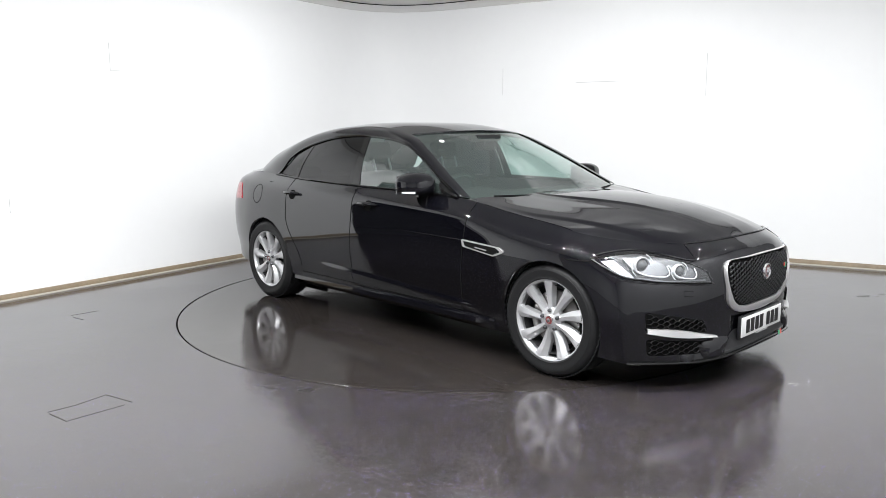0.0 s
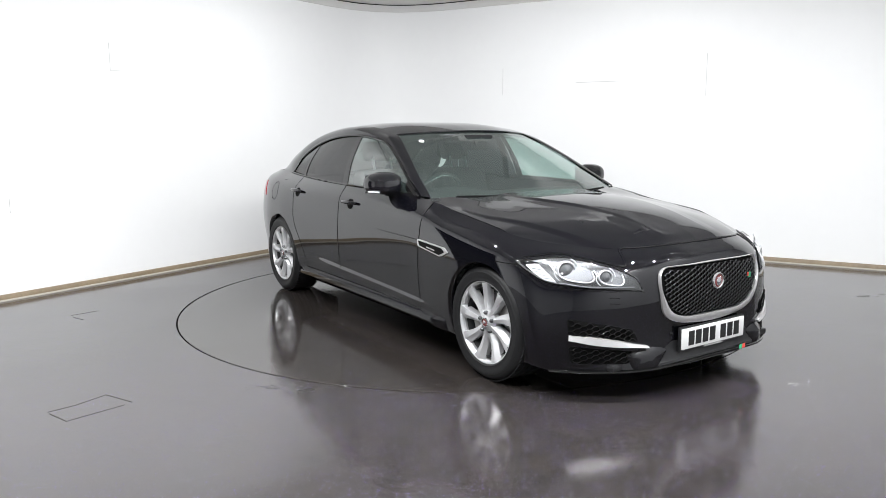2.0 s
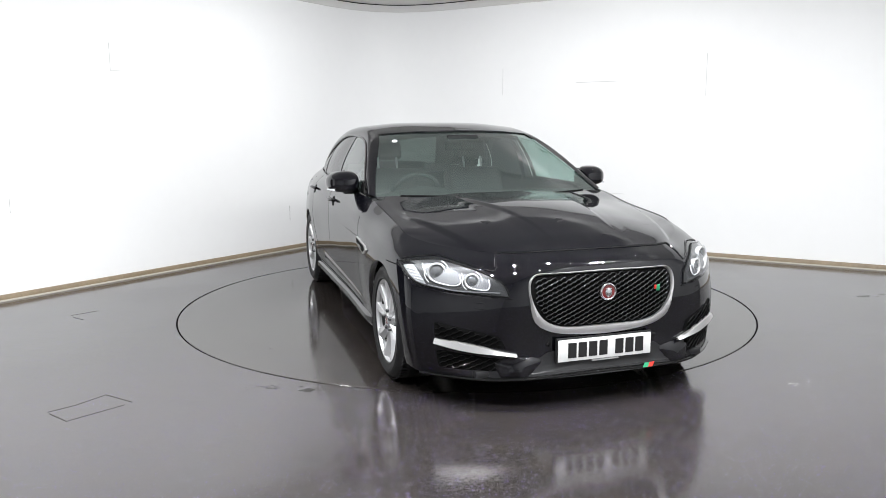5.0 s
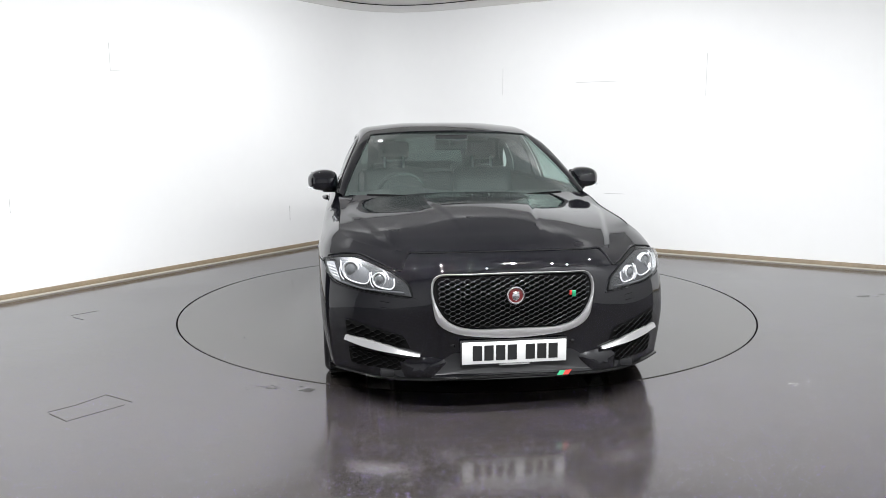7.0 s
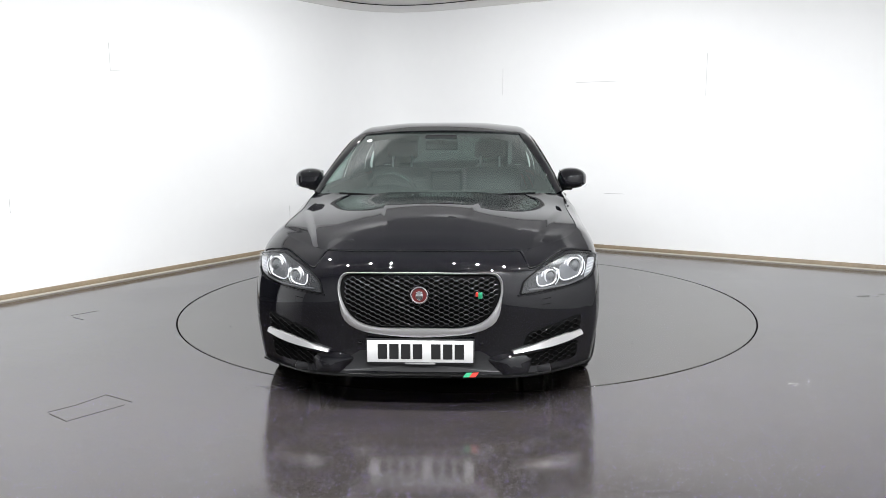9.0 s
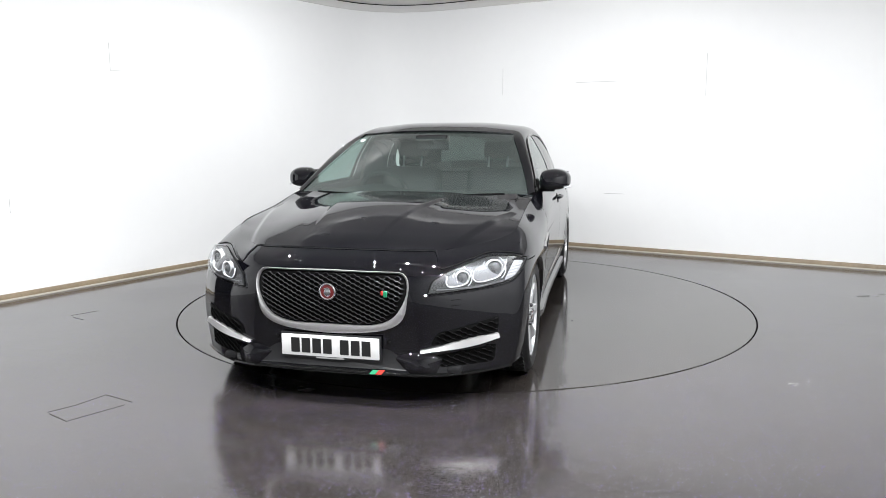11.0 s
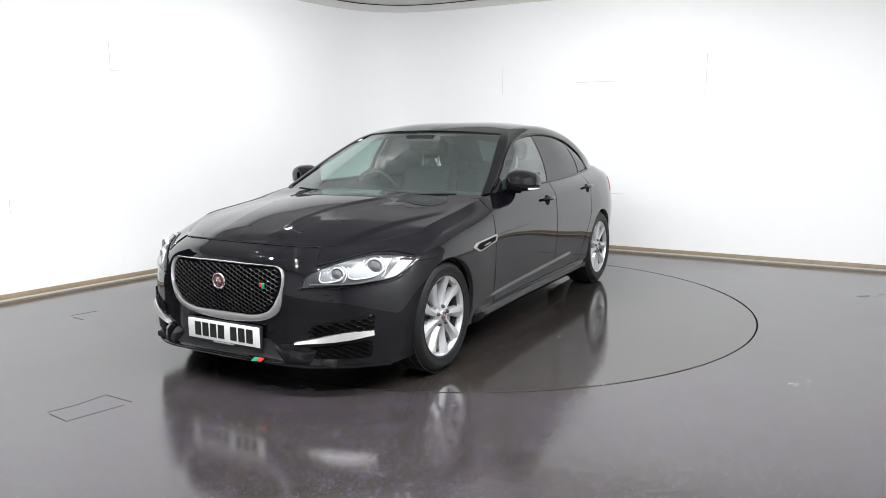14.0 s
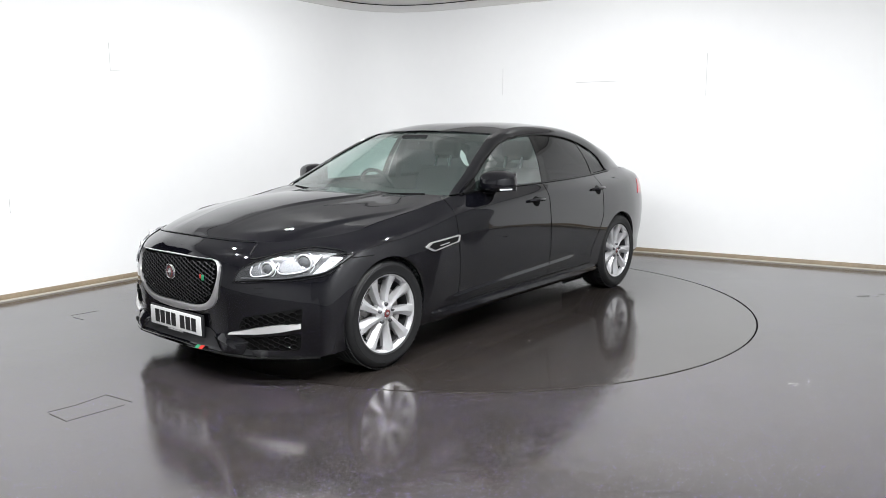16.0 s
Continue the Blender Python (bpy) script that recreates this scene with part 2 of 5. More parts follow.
def sweep(path, section, closed=False):
    """A section of (inward, height) points drawn along a path."""
    bm = bmesh.new()
    cols = [[p + Vector((0, 0, z)) for p in offset_path(path, d)] for d, z in section]
    if closed:
        cols.append(cols[0])
    grid_bm(cols, False, bm)
    if closed:
        bmesh.ops.remove_doubles(bm, verts=bm.verts, dist=1e-6)
    bmesh.ops.recalc_face_normals(bm, faces=bm.faces)
    return bm


def build_room():
    path = wall_path()
    path = [p for p in path if not ((p - CORNER).dot(DL) > DOOR_A and abs((p - CORNER).cross(DL).z) < 0.3)]
    path.insert(0, CORNER + DL * DOOR_A)
    w = part("wall_north", sweep(path, [(0, -0.05), (0, CEIL + 0.05), (-0.15, CEIL + 0.05), (-0.15, -0.05)], True), WALL)
    tagged(w, "white painted studio wall with a rounded corner", "wall", kind="structure")
    # skirting: beige stone strip with a pale lower edge
    s = part("baseboard", sweep(path, [(0.0, 0.052), (0.022, 0.052), (0.028, 0.046), (0.030, 0.014), (0.0, 0.014)]), SKIRT)
    tagged(s, "mottled beige stone skirting along white wall", "skirting", kind="structure")
    e = part("trim", sweep(path, [(0.0, 0.0135), (0.036, 0.0135), (0.040, 0.010), (0.040, 0.0), (0.0, 0.0)]), SKIRT_EDGE)
    tagged(e, "pale bead at the foot of the skirting", "trim", kind="structure")
    # cornice: a shallow cove under the ceiling with a dark joint
    c = part("trim", sweep(path, [(0.0, CEIL - 0.085), (0.012, CEIL - 0.080), (0.03, CEIL - 0.03), (0.05, CEIL - 0.008), (0.05, CEIL - 0.004)]), CEILING)
    tagged(c, "off-white cove below the ceiling", "trim", kind="structure")
    g = part("trim", sweep(path, [(0.046, CEIL - 0.010), (0.060, CEIL - 0.010), (0.060, CEIL - 0.001), (0.046, CEIL - 0.001)], True), GAP)
    tagged(g, "dark joint between wall and ceiling", "trim", kind="structure")
    # floor and ceiling
    bm = bmesh.new()
    far = CORNER + DL * (LEN_L + 0.5) + DR * (LEN_R + 0.5)
    ring = [CORNER - DL * 0.4 - DR * 0.4, CORNER + DL * (LEN_L + 0.5), far, CORNER + DR * (LEN_R + 0.5)]
    n = 128
    hole = [bm.verts.new((math.cos(2 * math.pi * k / n) * (DISC_R + 0.006), math.sin(2 * math.pi * k / n) * (DISC_R + 0.006), 0)) for k in range(n)]
    outer = []
    for k in range(n):
        d = Vector((math.cos(2 * math.pi * k / n), math.sin(2 * math.pi * k / n), 0))
        best = 1e9
        for i in range(4):
            a, b = ring[i], ring[(i + 1) % 4]
            e = b - a
            den = d.x * e.y - d.y * e.x
            if abs(den) > 1e-9:
                s = (a.x * e.y - a.y * e.x) / den
                u = (a.x * d.y - a.y * d.x) / den
                if s > 0 and -1e-6 <= u <= 1 + 1e-6:
                    best = min(best, s)
        outer.append(bm.verts.new(d * best))
    low = [bm.verts.new((v.co.x, v.co.y, -0.06)) for v in hole]
    for k in range(n):
        j = (k + 1) % n
        bm.faces.new((hole[k], outer[k], outer[j], hole[j]))
        bm.faces.new((hole[k], hole[j], low[j], low[k]))
    fl = part("floor", bm, FLOOR, smooth=False)
    tagged(fl, "dark glossy speckled resin floor with damp patches", "floor", kind="structure")
    bm = bmesh.new()
    vs = [bm.verts.new(v + Vector((0, 0, CEIL))) for v in ring] + [bm.verts.new(v + Vector((0, 0, CEIL + 0.12))) for v in ring]
    for q in ((0, 1, 2, 3), (7, 6, 5, 4), (0, 4, 5, 1), (1, 5, 6, 2), (2, 6, 7, 3), (3, 7, 4, 0)):
        bm.faces.new([vs[i] for i in q])
    bmesh.ops.recalc_face_normals(bm, faces=bm.faces)
    ce = part("ceiling", bm, CEILING, smooth=False)
    tagged(ce, "off-white painted studio ceiling", "ceiling", kind="structure")
    # the two unseen walls behind the camera
    for name, a, b, opening in (("wall_west", ring[1] - DL * 0.5, far - DL * 0.5, True), ("wall_east", far - DR * 0.5, ring[3] - DR * 0.5, False)):
        d = (b - a).normalized()
        ln = (b - a).length
        nrm = Vector((d.y, -d.x, 0))
        basis = Matrix(((d.x, nrm.x, 0, a.x), (d.y, nrm.y, 0, a.y), (0, 0, 1, 0), (0, 0, 0, 1)))
        bm = bmesh.new()
        box_bm((ln / 2, 0.08, CEIL / 2), (ln, 0.16, CEIL + 0.06), basis, bm=bm)
        ob = part(name, bm, BACKWALL, smooth=False)
        tagged(ob, "plain dark grey wall closing the studio", "wall", kind="structure")
    # doorway in the left wall: lintel, wall beyond it, and the unlit lobby behind
    nrm = Vector((-DL.y, DL.x, 0))
    basis = Matrix(((DL.x, nrm.x, 0, CORNER.x), (DL.y, nrm.y, 0, CORNER.y), (0, 0, 1, 0), (0, 0, 0, 1)))
    bm = box_bm(((DOOR_A + DOOR_B) / 2, -0.075, (CEIL + DOOR_H) / 2), (DOOR_B - DOOR_A - 0.004, 0.15, CEIL - DOOR_H), basis)
    box_bm(((DOOR_B + LEN_L) / 2, -0.075, CEIL / 2), (LEN_L - DOOR_B, 0.15, CEIL), basis, bm=bm)
    tagged(part("wall_west_door", bm, WALL, smooth=False), "white studio wall with a doorway", "wall", kind="structure")
    # out-of-view box; its near-black colour stands for the missing light
    bm = bmesh.new()
    c = (DOOR_A + DOOR_B) / 2
    box_bm((c, -1.6, DOOR_H / 2 + 0.1), (3.0, 0.1, DOOR_H + 0.4), basis, bm=bm)
    box_bm((c - 1.5, -0.9, DOOR_H / 2 + 0.1), (0.1, 1.3, DOOR_H + 0.4), basis, bm=bm)
    box_bm((c + 1.5, -0.9, DOOR_H / 2 + 0.1), (0.1, 1.3, DOOR_H + 0.4), basis, bm=bm)
    box_bm((c, -0.9, DOOR_H + 0.3), (3.0, 1.4, 0.1), basis, bm=bm)
    box_bm((c, -0.9, -0.05), (3.0, 1.5, 0.08), basis, bm=bm)
    tagged(part("wall_lobby", bm, DARKWALL, smooth=False), "unlit dark lobby beyond the doorway", "wall", kind="structure")
    # hairline panel joints and cracks on the two walls
    def hair(side, s, z, ln, upright, wd=0.004):
        d = DL if side == "L" else DR
        nrm = Vector((-d.y, d.x, 0)) if side == "L" else Vector((d.y, -d.x, 0))
        p = CORNER + d * s + nrm * 0.001
        basis = Matrix(((d.x, nrm.x, 0, p.x), (d.y, nrm.y, 0, p.y), (0, 0, 1, z), (0, 0, 0, 1)))
        bm = box_bm((0, 0, 0), (wd if upright else ln, 0.002, ln if upright else wd), basis)
        ob = part("trim", bm, HAIRLINE, smooth=False)
        tagged(ob, "hairline grey joint in the white wall", "wall joint", kind="structure")
    for h in HAIRS:
        hair(*h)
    # cut lines of two covers in the floor
    for n, (x0, y0, x1, y1) in enumerate(COVERS):
        d = Vector((x1 - x0, y1 - y0, 0))
        m = Matrix.Translation(((x0 + x1) / 2, (y0 + y1) / 2, 0.0005)) @ Matrix.Rotation(math.atan2(d.y, d.x), 4, "Z")
        ob = part("trim", box_bm((0, 0, 0), (d.length, 0.003, 0.002), m), COVERLINE, smooth=False)
        tagged(ob, "thin cut line of a floor cover", "floor joint", kind="structure")


COVERS = [(-2.07, -2.53, -1.98, -2.43), (-2.05, -2.55, -1.91, -2.65), (-1.91, -2.64, -1.73, -2.42), (-1.98, -2.43, -1.90, -2.28), (-1.90, -2.27, -1.71, -2.38),
          (-2.98, -0.53, -2.84, -0.37), (-2.93, -0.59, -2.82, -0.66)]
HAIRS = [("L", 3.88, 1.925, 0.15, False), ("L", 3.95, 2.045, 0.25, True), ("L", 1.79, 0.43, 0.17, True), ("L", 4.94, 0.78, 0.13, True),
         ("R", 1.747, 1.95, 0.31, True), ("R", 2.94, 1.908, 0.52, False), ("R", 4.13, 1.94, 0.44, True), ("R", 3.17, 0.648, 0.24, False)]


def build_stains():
    """Dried splashes and scuffs on the floor, each a scatter of thin uneven spots."""
    rnd = random.Random(11)
    for x, y, w, d, n, r, material, label in STAINS:
        bm = bmesh.new()
        for k in range(n):
            px, py = x + rnd.gauss(0, w), y + rnd.gauss(0, d)
            a0, rr = rnd.uniform(0, 6.28), r * rnd.uniform(0.4, 1.3)
            ring = [bm.verts.new((px + 1.7 * rr * rnd.uniform(0.7, 1.2) * math.cos(a0 + 0.7 * j), py + rr * rnd.uniform(0.7, 1.2) * math.sin(a0 + 0.7 * j), 0.0006)) for j in range(9)]
            top = bm.verts.new((px, py, 0.0010))
            for j in range(9):
                bm.faces.new((ring[j], ring[(j + 1) % 9], top))
        bmesh.ops.recalc_face_normals(bm, faces=bm.faces)
        tagged(part("floor_stain", bm, material, smooth=False), label, "stain", kind="structure")


STAINS = [(-1.05, -2.13, 0.075, 0.03, 30, 0.005, STREAK_DARK, "dried dark splashes on the resin floor"),
          (-0.84, -2.19, 0.02, 0.03, 4, 0.015, STREAK_DARK, "dark worn patch on the resin floor"),
          (3.40, 0.20, 0.10, 0.05, 9, 0.016, STREAK_DARK, "dark scuff on the resin floor"),
          (1.78, -2.05, 0.06, 0.02, 10, 0.004, STREAK, "pale scuffs on the resin floor"),
          (2.6, -1.2, 0.25, 0.06, 12, 0.004, STREAK, "pale scuffs on the resin floor")]


def build_turntable():
    """The round floor plate that carries the car round."""
    root = new("turntable")
    tagged(root, "round dark resin turntable plate set flush in the floor", "turntable")
    bm = lathe_bm([(0.001, 0), (0.7, 0), (1.5, 0), (DISC_R - 0.012, 0), (DISC_R - 0.006, -0.002), (DISC_R - 0.006, -0.05)], 160,
                  Matrix.Rotation(radians(90), 4, "X"))
    bmesh.ops.recalc_face_normals(bm, faces=bm.faces)
    d = part("plate", bm, DISC, root, smooth=False)
    bm = lathe_bm([(DISC_R - 0.02, 0), (DISC_R + 0.02, 0)], 160, Matrix.Translation((0, 0, -0.045)) @ Matrix.Rotation(radians(90), 4, "X"))
    tagged(part("trim", bm, GAP, smooth=False), "dark circular gap round the turntable", "floor gap", kind="structure")
    rnd = random.Random(4)
    for k in range(16):
        a, r = [(1.56, 1.91), (0.749, 1.652)][k] if k < 2 else (rnd.uniform(0, 6.28), rnd.uniform(0.9, 2.1))
        bm = bmesh.new()
        bmesh.ops.create_icosphere(bm, subdivisions=1, radius=1, matrix=Matrix.Translation((r * math.cos(a), r * math.sin(a), 0.001)) @
                                   Matrix.Diagonal((rnd.uniform(0.004, 0.010), rnd.uniform(0.004, 0.008), 0.0025, 1)))
        part("grit", bm, GAP if k % 3 else STREAK, root)
    return root


def build_lamps():
    m = Matrix.Rotation(radians(90), 4, "X")
    for x, y in LAMPS:
        root = new("ceiling_light")
        root.location = (x, y, CEIL)
        tagged(root, "small round white downlight in the ceiling", "ceiling light", "downlights over the turntable")
        part("frame", lathe_bm([(0.03, -0.004), (0.034, -0.012), (0.048, -0.010), (0.052, 0.0)], 24, m), CEILING, root)
        part("diffuser", lathe_bm([(0.0005, -0.006), (0.03, -0.006)], 24, m), LAMP_GLOW, root)
        lamp_at((x, y, CEIL - 0.02), (x, y, 0), LAMP_POWER, 0.055)
    # no such fittings are known; these are added to brighten the walls evenly
    for x, y, dx, dy, share in WASHERS:
        root = new("track_spotlight")
        tagged(root, "added unseen spotlight that evens out the wall", "spotlight", "wall washers under the ceiling")
        a, b = Vector((x, y, CEIL - 0.21)), Vector((x + dx * 2, y + dy * 2, 0.9))
        d = (b - a).normalized()
        q = Matrix.Translation(a) @ Vector((0, 1, 0)).rotation_difference(d).to_matrix().to_4x4()
        part("can", lathe_bm([(0.0005, -0.10), (0.05, -0.10), (0.06, -0.08), (0.06, 0.015), (0.054, 0.015), (0.050, -0.02)], 20, q), CEILING, root)
        part("diffuser", lathe_bm([(0.0005, 0.0), (0.05, 0.0)], 20, q), LAMP_GLOW, root)
        part("stem", tube_bm([a - d * 0.05, Vector((a.x - d.x * 0.05, a.y - d.y * 0.05, CEIL))], 0.012, 8), CEILING, root)
        lamp_at(a + d * 0.025, b, WASH_POWER * share, 0.10)


def lamp_at(eye, target, power, size):
    ld = bpy.data.lights.new("spot", "AREA")
    ld.shape, ld.size, ld.energy, ld.color = "DISK", size, power, (0.965, 0.985, 1.0)
    lo = new("lamp", ld)
    lo.matrix_world = look(eye, target) if (Vector(eye) - Vector(target)).xy.length > 1e-6 else Matrix.Translation(eye)


# ---------------------------------------------------------------- car body surfaces (x forward, y left, origin under the middle of the wheelbase)
def crom(p, t):
    """Catmull-Rom through rows of numbers p at 0..len-1."""
    p = np.asarray(p, float)
    n = len(p)
    t = np.clip(np.asarray(t, float), 0, n - 1)
    i = np.minimum(t.astype(int), n - 2)
    f = (t - i).reshape(-1, *([1] * (p.ndim - 1)))
    a, b, c, d = p[np.maximum(i - 1, 0)], p[i], p[i + 1], p[np.minimum(i + 2, n - 1)]
    a = np.where((i == 0).reshape(f.shape), 2 * b - c, a)
    d = np.where((i == n - 2).reshape(f.shape), 2 * c - b, d)
    return 0.5 * (2 * b + (c - a) * f + (2 * a - 5 * b + 4 * c - d) * f ** 2 + (3 * b - a - 3 * c + d) * f ** 3)


# the skirt of the body: seven levels from the lower edge to the crest, each from nose centre round to tail centre
SIDE_X = [1.48, 1.12, 0.76, 0.3, -0.2, -0.7, -1.1, -1.48, -1.85]
LEVELS = [
    # nose x for y = 0, .22, .45, .66, then corner and bumper side (x, y) | nose z | side y | side z | tail x
    dict(nx=[2.290, 2.285, 2.245, 2.145], ny=0.64, cx=[1.99, 1.86], cy=[0.812, 0.893], nz=[0.172, 0.172, 0.168, 0.160, 0.162, 0.175],
         sy=[0.900, 0.893, 0.872, 0.860, 0.85, 0.845, 0.84, 0.84, 0.83], sz=[0.19, 0.19, 0.195, 0.20, 0.21, 0.215, 0.22, 0.22, 0.26], tx=[-2.16, -2.38, -2.47, -2.49], tz=0.28),
    dict(nx=[2.262, 2.257, 2.225, 2.130], ny=0.65, cx=[1.99, 1.85], cy=[0.828, 0.915], nz=[0.250, 0.250, 0.255, 0.265, 0.275, 0.285],
         sy=[0.925, 0.914, 0.893, 0.879, 0.873, 0.868, 0.869, 0.866, 0.83], sz=[0.27, 0.27, 0.27, 0.275, 0.28, 0.285, 0.29, 0.30, 0.36], tx=[-2.18, -2.42, -2.53, -2.55], tz=0.38),
    dict(nx=[2.258, 2.254, 2.225, 2.135], ny=0.66, cx=[1.985, 1.84], cy=[0.845, 0.932], nz=[0.385, 0.385, 0.39, 0.40, 0.41, 0.42],
         sy=[0.945, 0.937, 0.912, 0.900, 0.895, 0.890, 0.891, 0.885, 0.845], sz=[0.42, 0.42, 0.42, 0.42, 0.43, 0.43, 0.44, 0.45, 0.48], tx=[-2.20, -2.45, -2.57, -2.59], tz=0.50),
    dict(nx=[2.276, 2.271, 2.232, 2.130], ny=0.66, cx=[1.965, 1.81], cy=[0.842, 0.932], nz=[0.540, 0.540, 0.54, 0.545, 0.56, 0.575],
         sy=[0.955, 0.95, 0.925, 0.915, 0.91, 0.905, 0.905, 0.895, 0.855], sz=[0.58, 0.58, 0.58, 0.58, 0.58, 0.59, 0.60, 0.61, 0.63], tx=[-2.20, -2.45, -2.57, -2.59], tz=0.66),
    dict(nx=[2.268, 2.262, 2.205, 2.080], ny=0.65, cx=[1.90, 1.75], cy=[0.828, 0.915], nz=[0.675, 0.675, 0.665, 0.668, 0.685, 0.700],
         sy=[0.947, 0.948, 0.931, 0.922, 0.916, 0.909, 0.901, 0.887, 0.84], sz=[0.715, 0.72, 0.73, 0.735, 0.74, 0.75, 0.76, 0.77, 0.79], tx=[-2.19, -2.44, -2.55, -2.57], tz=0.82),
    dict(nx=[2.240, 2.232, 2.158, 2.020], ny=0.63, cx=[1.83, 1.67], cy=[0.800, 0.885], nz=[0.737, 0.737, 0.728, 0.730, 0.748, 0.768],
         sy=[0.905, 0.915, 0.918, 0.912, 0.905, 0.895, 0.88, 0.85, 0.795], sz=[0.795, 0.82, 0.86, 0.875, 0.885, 0.895, 0.905, 0.915, 0.93], tx=[-2.16, -2.39, -2.49, -2.51], tz=0.95),
    dict(nx=[2.165, 2.155, 2.080, 1.930], ny=0.60, cx=[1.75, 1.60], cy=[0.755, 0.825], nz=[0.783, 0.782, 0.773, 0.775, 0.797, 0.822],
         sy=[0.835, 0.825, 0.835, 0.845, 0.842, 0.822, 0.790, 0.742, 0.680], sz=[0.849, 0.896, 0.955, 0.978, 0.985, 0.994, 1.005, 1.020, 1.030], tx=[-2.12, -2.33, -2.43, -2.46], tz=1.015),
]


def level_points(L):
    ys = [0, 0.22, 0.45, L["ny"]]
    out = [(x, y, z) for x, y, z in zip(L["nx"], ys, L["nz"])]
    out += [(x, y, z) for x, y, z in zip(L["cx"], L["cy"], L["nz"][4:])]
    out += [(x, y, z) for x, y, z in zip(SIDE_X, L["sy"], L["sz"])]
    w = L["sy"][-1]
    out += [(x, y, L["tz"]) for x, y in zip(L["tx"], (w * 0.87, w * 0.64, w * 0.33, 0.0))]
    return out


NET = np.array([level_points(L) for L in LEVELS])       # level, column, xyz
NV, NU = NET.shape[:2]


def skirt(u, v):
    """Points of the body skirt for arrays u (0..NU-1) and v (0..NV-1)."""
    rows = np.stack([crom(NET[k], u) for k in range(NV)])      # NV, n, 3
    out = np.empty((len(u), 3))
    for k in range(len(u)):
        out[k] = crom(rows[:, k], [v[k]])[0]
    return out


FU, FV = np.linspace(0, NU - 1, (NU - 1) * 12 + 1), np.concatenate([np.linspace(0, 1, 9), np.linspace(1, 2, 25)[1:], np.linspace(2, NV - 1, (NV - 3) * 8 + 1)[1:]])
_rows = np.stack([crom(NET[k], FU) for k in range(NV)])
FINE = crom(_rows, FV)                                          # len(FV), len(FU), 3

def ease(a, b, v):
    t = np.clip((v - a) / (b - a), 0, 1)
    return t * t * (3 - 2 * t)


# the crease low on the doors: the skin kicks out below it and runs back in towards the sill
_x, _z = FINE[:, :, 0], FINE[:, :, 2] - (0.358 - 0.04 * FINE[:, :, 0])
FINE[:, :, 1] += 0.010 * ease(0.016, -0.012, _z) * ease(-0.085, -0.014, _z) * ease(-0.80, -0.55, _x) * ease(0.98, 0.75, _x) * (FINE[:, :, 1] > 0.7)
_du, _dv = np.gradient(FINE, axis=1), np.gradient(FINE, axis=0)
FN = np.cross(_dv, _du)
FN /= np.linalg.norm(FN, axis=2, keepdims=True) + 1e-12
_c = FINE - np.array([0, 0, 0.5])
FN *= np.sign((FN * _c).sum(2))[:, :, None]


def on_skin(a, z, axis, off=0.0):
    """The point of the skirt with the given y (axis 1, nose) or x (axis 0, flank) and height z, moved out by off."""
    lo, hi = (0, 5 * 12) if axis == 1 else (4 * 12, len(FU))
    d = (FINE[:, lo:hi, axis] - a) ** 2 + (FINE[:, lo:hi, 2] - z) ** 2
    flat = np.argsort(d.ravel())[:4]
    w = 1 / (d.ravel()[flat] + 1e-7)
    w /= w.sum()
    p = (FINE[:, lo:hi].reshape(-1, 3)[flat] * w[:, None]).sum(0)
    n = (FN[:, lo:hi].reshape(-1, 3)[flat] * w[:, None]).sum(0)
    n /= np.linalg.norm(n)
    q = p.copy()
    q[axis], q[2] = a, z
    # slide along the tangent plane to the wanted place
    k = 0 if axis == 1 else 1
    rest = n[axis] * (a - p[axis]) + n[2] * (z - p[2])
    q[k] = p[k] - rest / n[k]
    return Vector(q + n * off)


ARCHES = [(1.48, 0.325, 0.342), (-1.48, 0.325, 0.348)]


def mirrored(bm):
    """Adds the other half of a mesh, mirrored in y, and welds the middle."""
    g = bmesh.ops.duplicate(bm, geom=bm.verts[:] + bm.edges[:] + bm.faces[:])["geom"]
    for v in g:
        if isinstance(v, bmesh.types.BMVert):
            v.co.y = -v.co.y
    bmesh.ops.reverse_faces(bm, faces=[f for f in g if isinstance(f, bmesh.types.BMFace)])
    bmesh.ops.remove_doubles(bm, verts=bm.verts, dist=0.0004)
    return bm


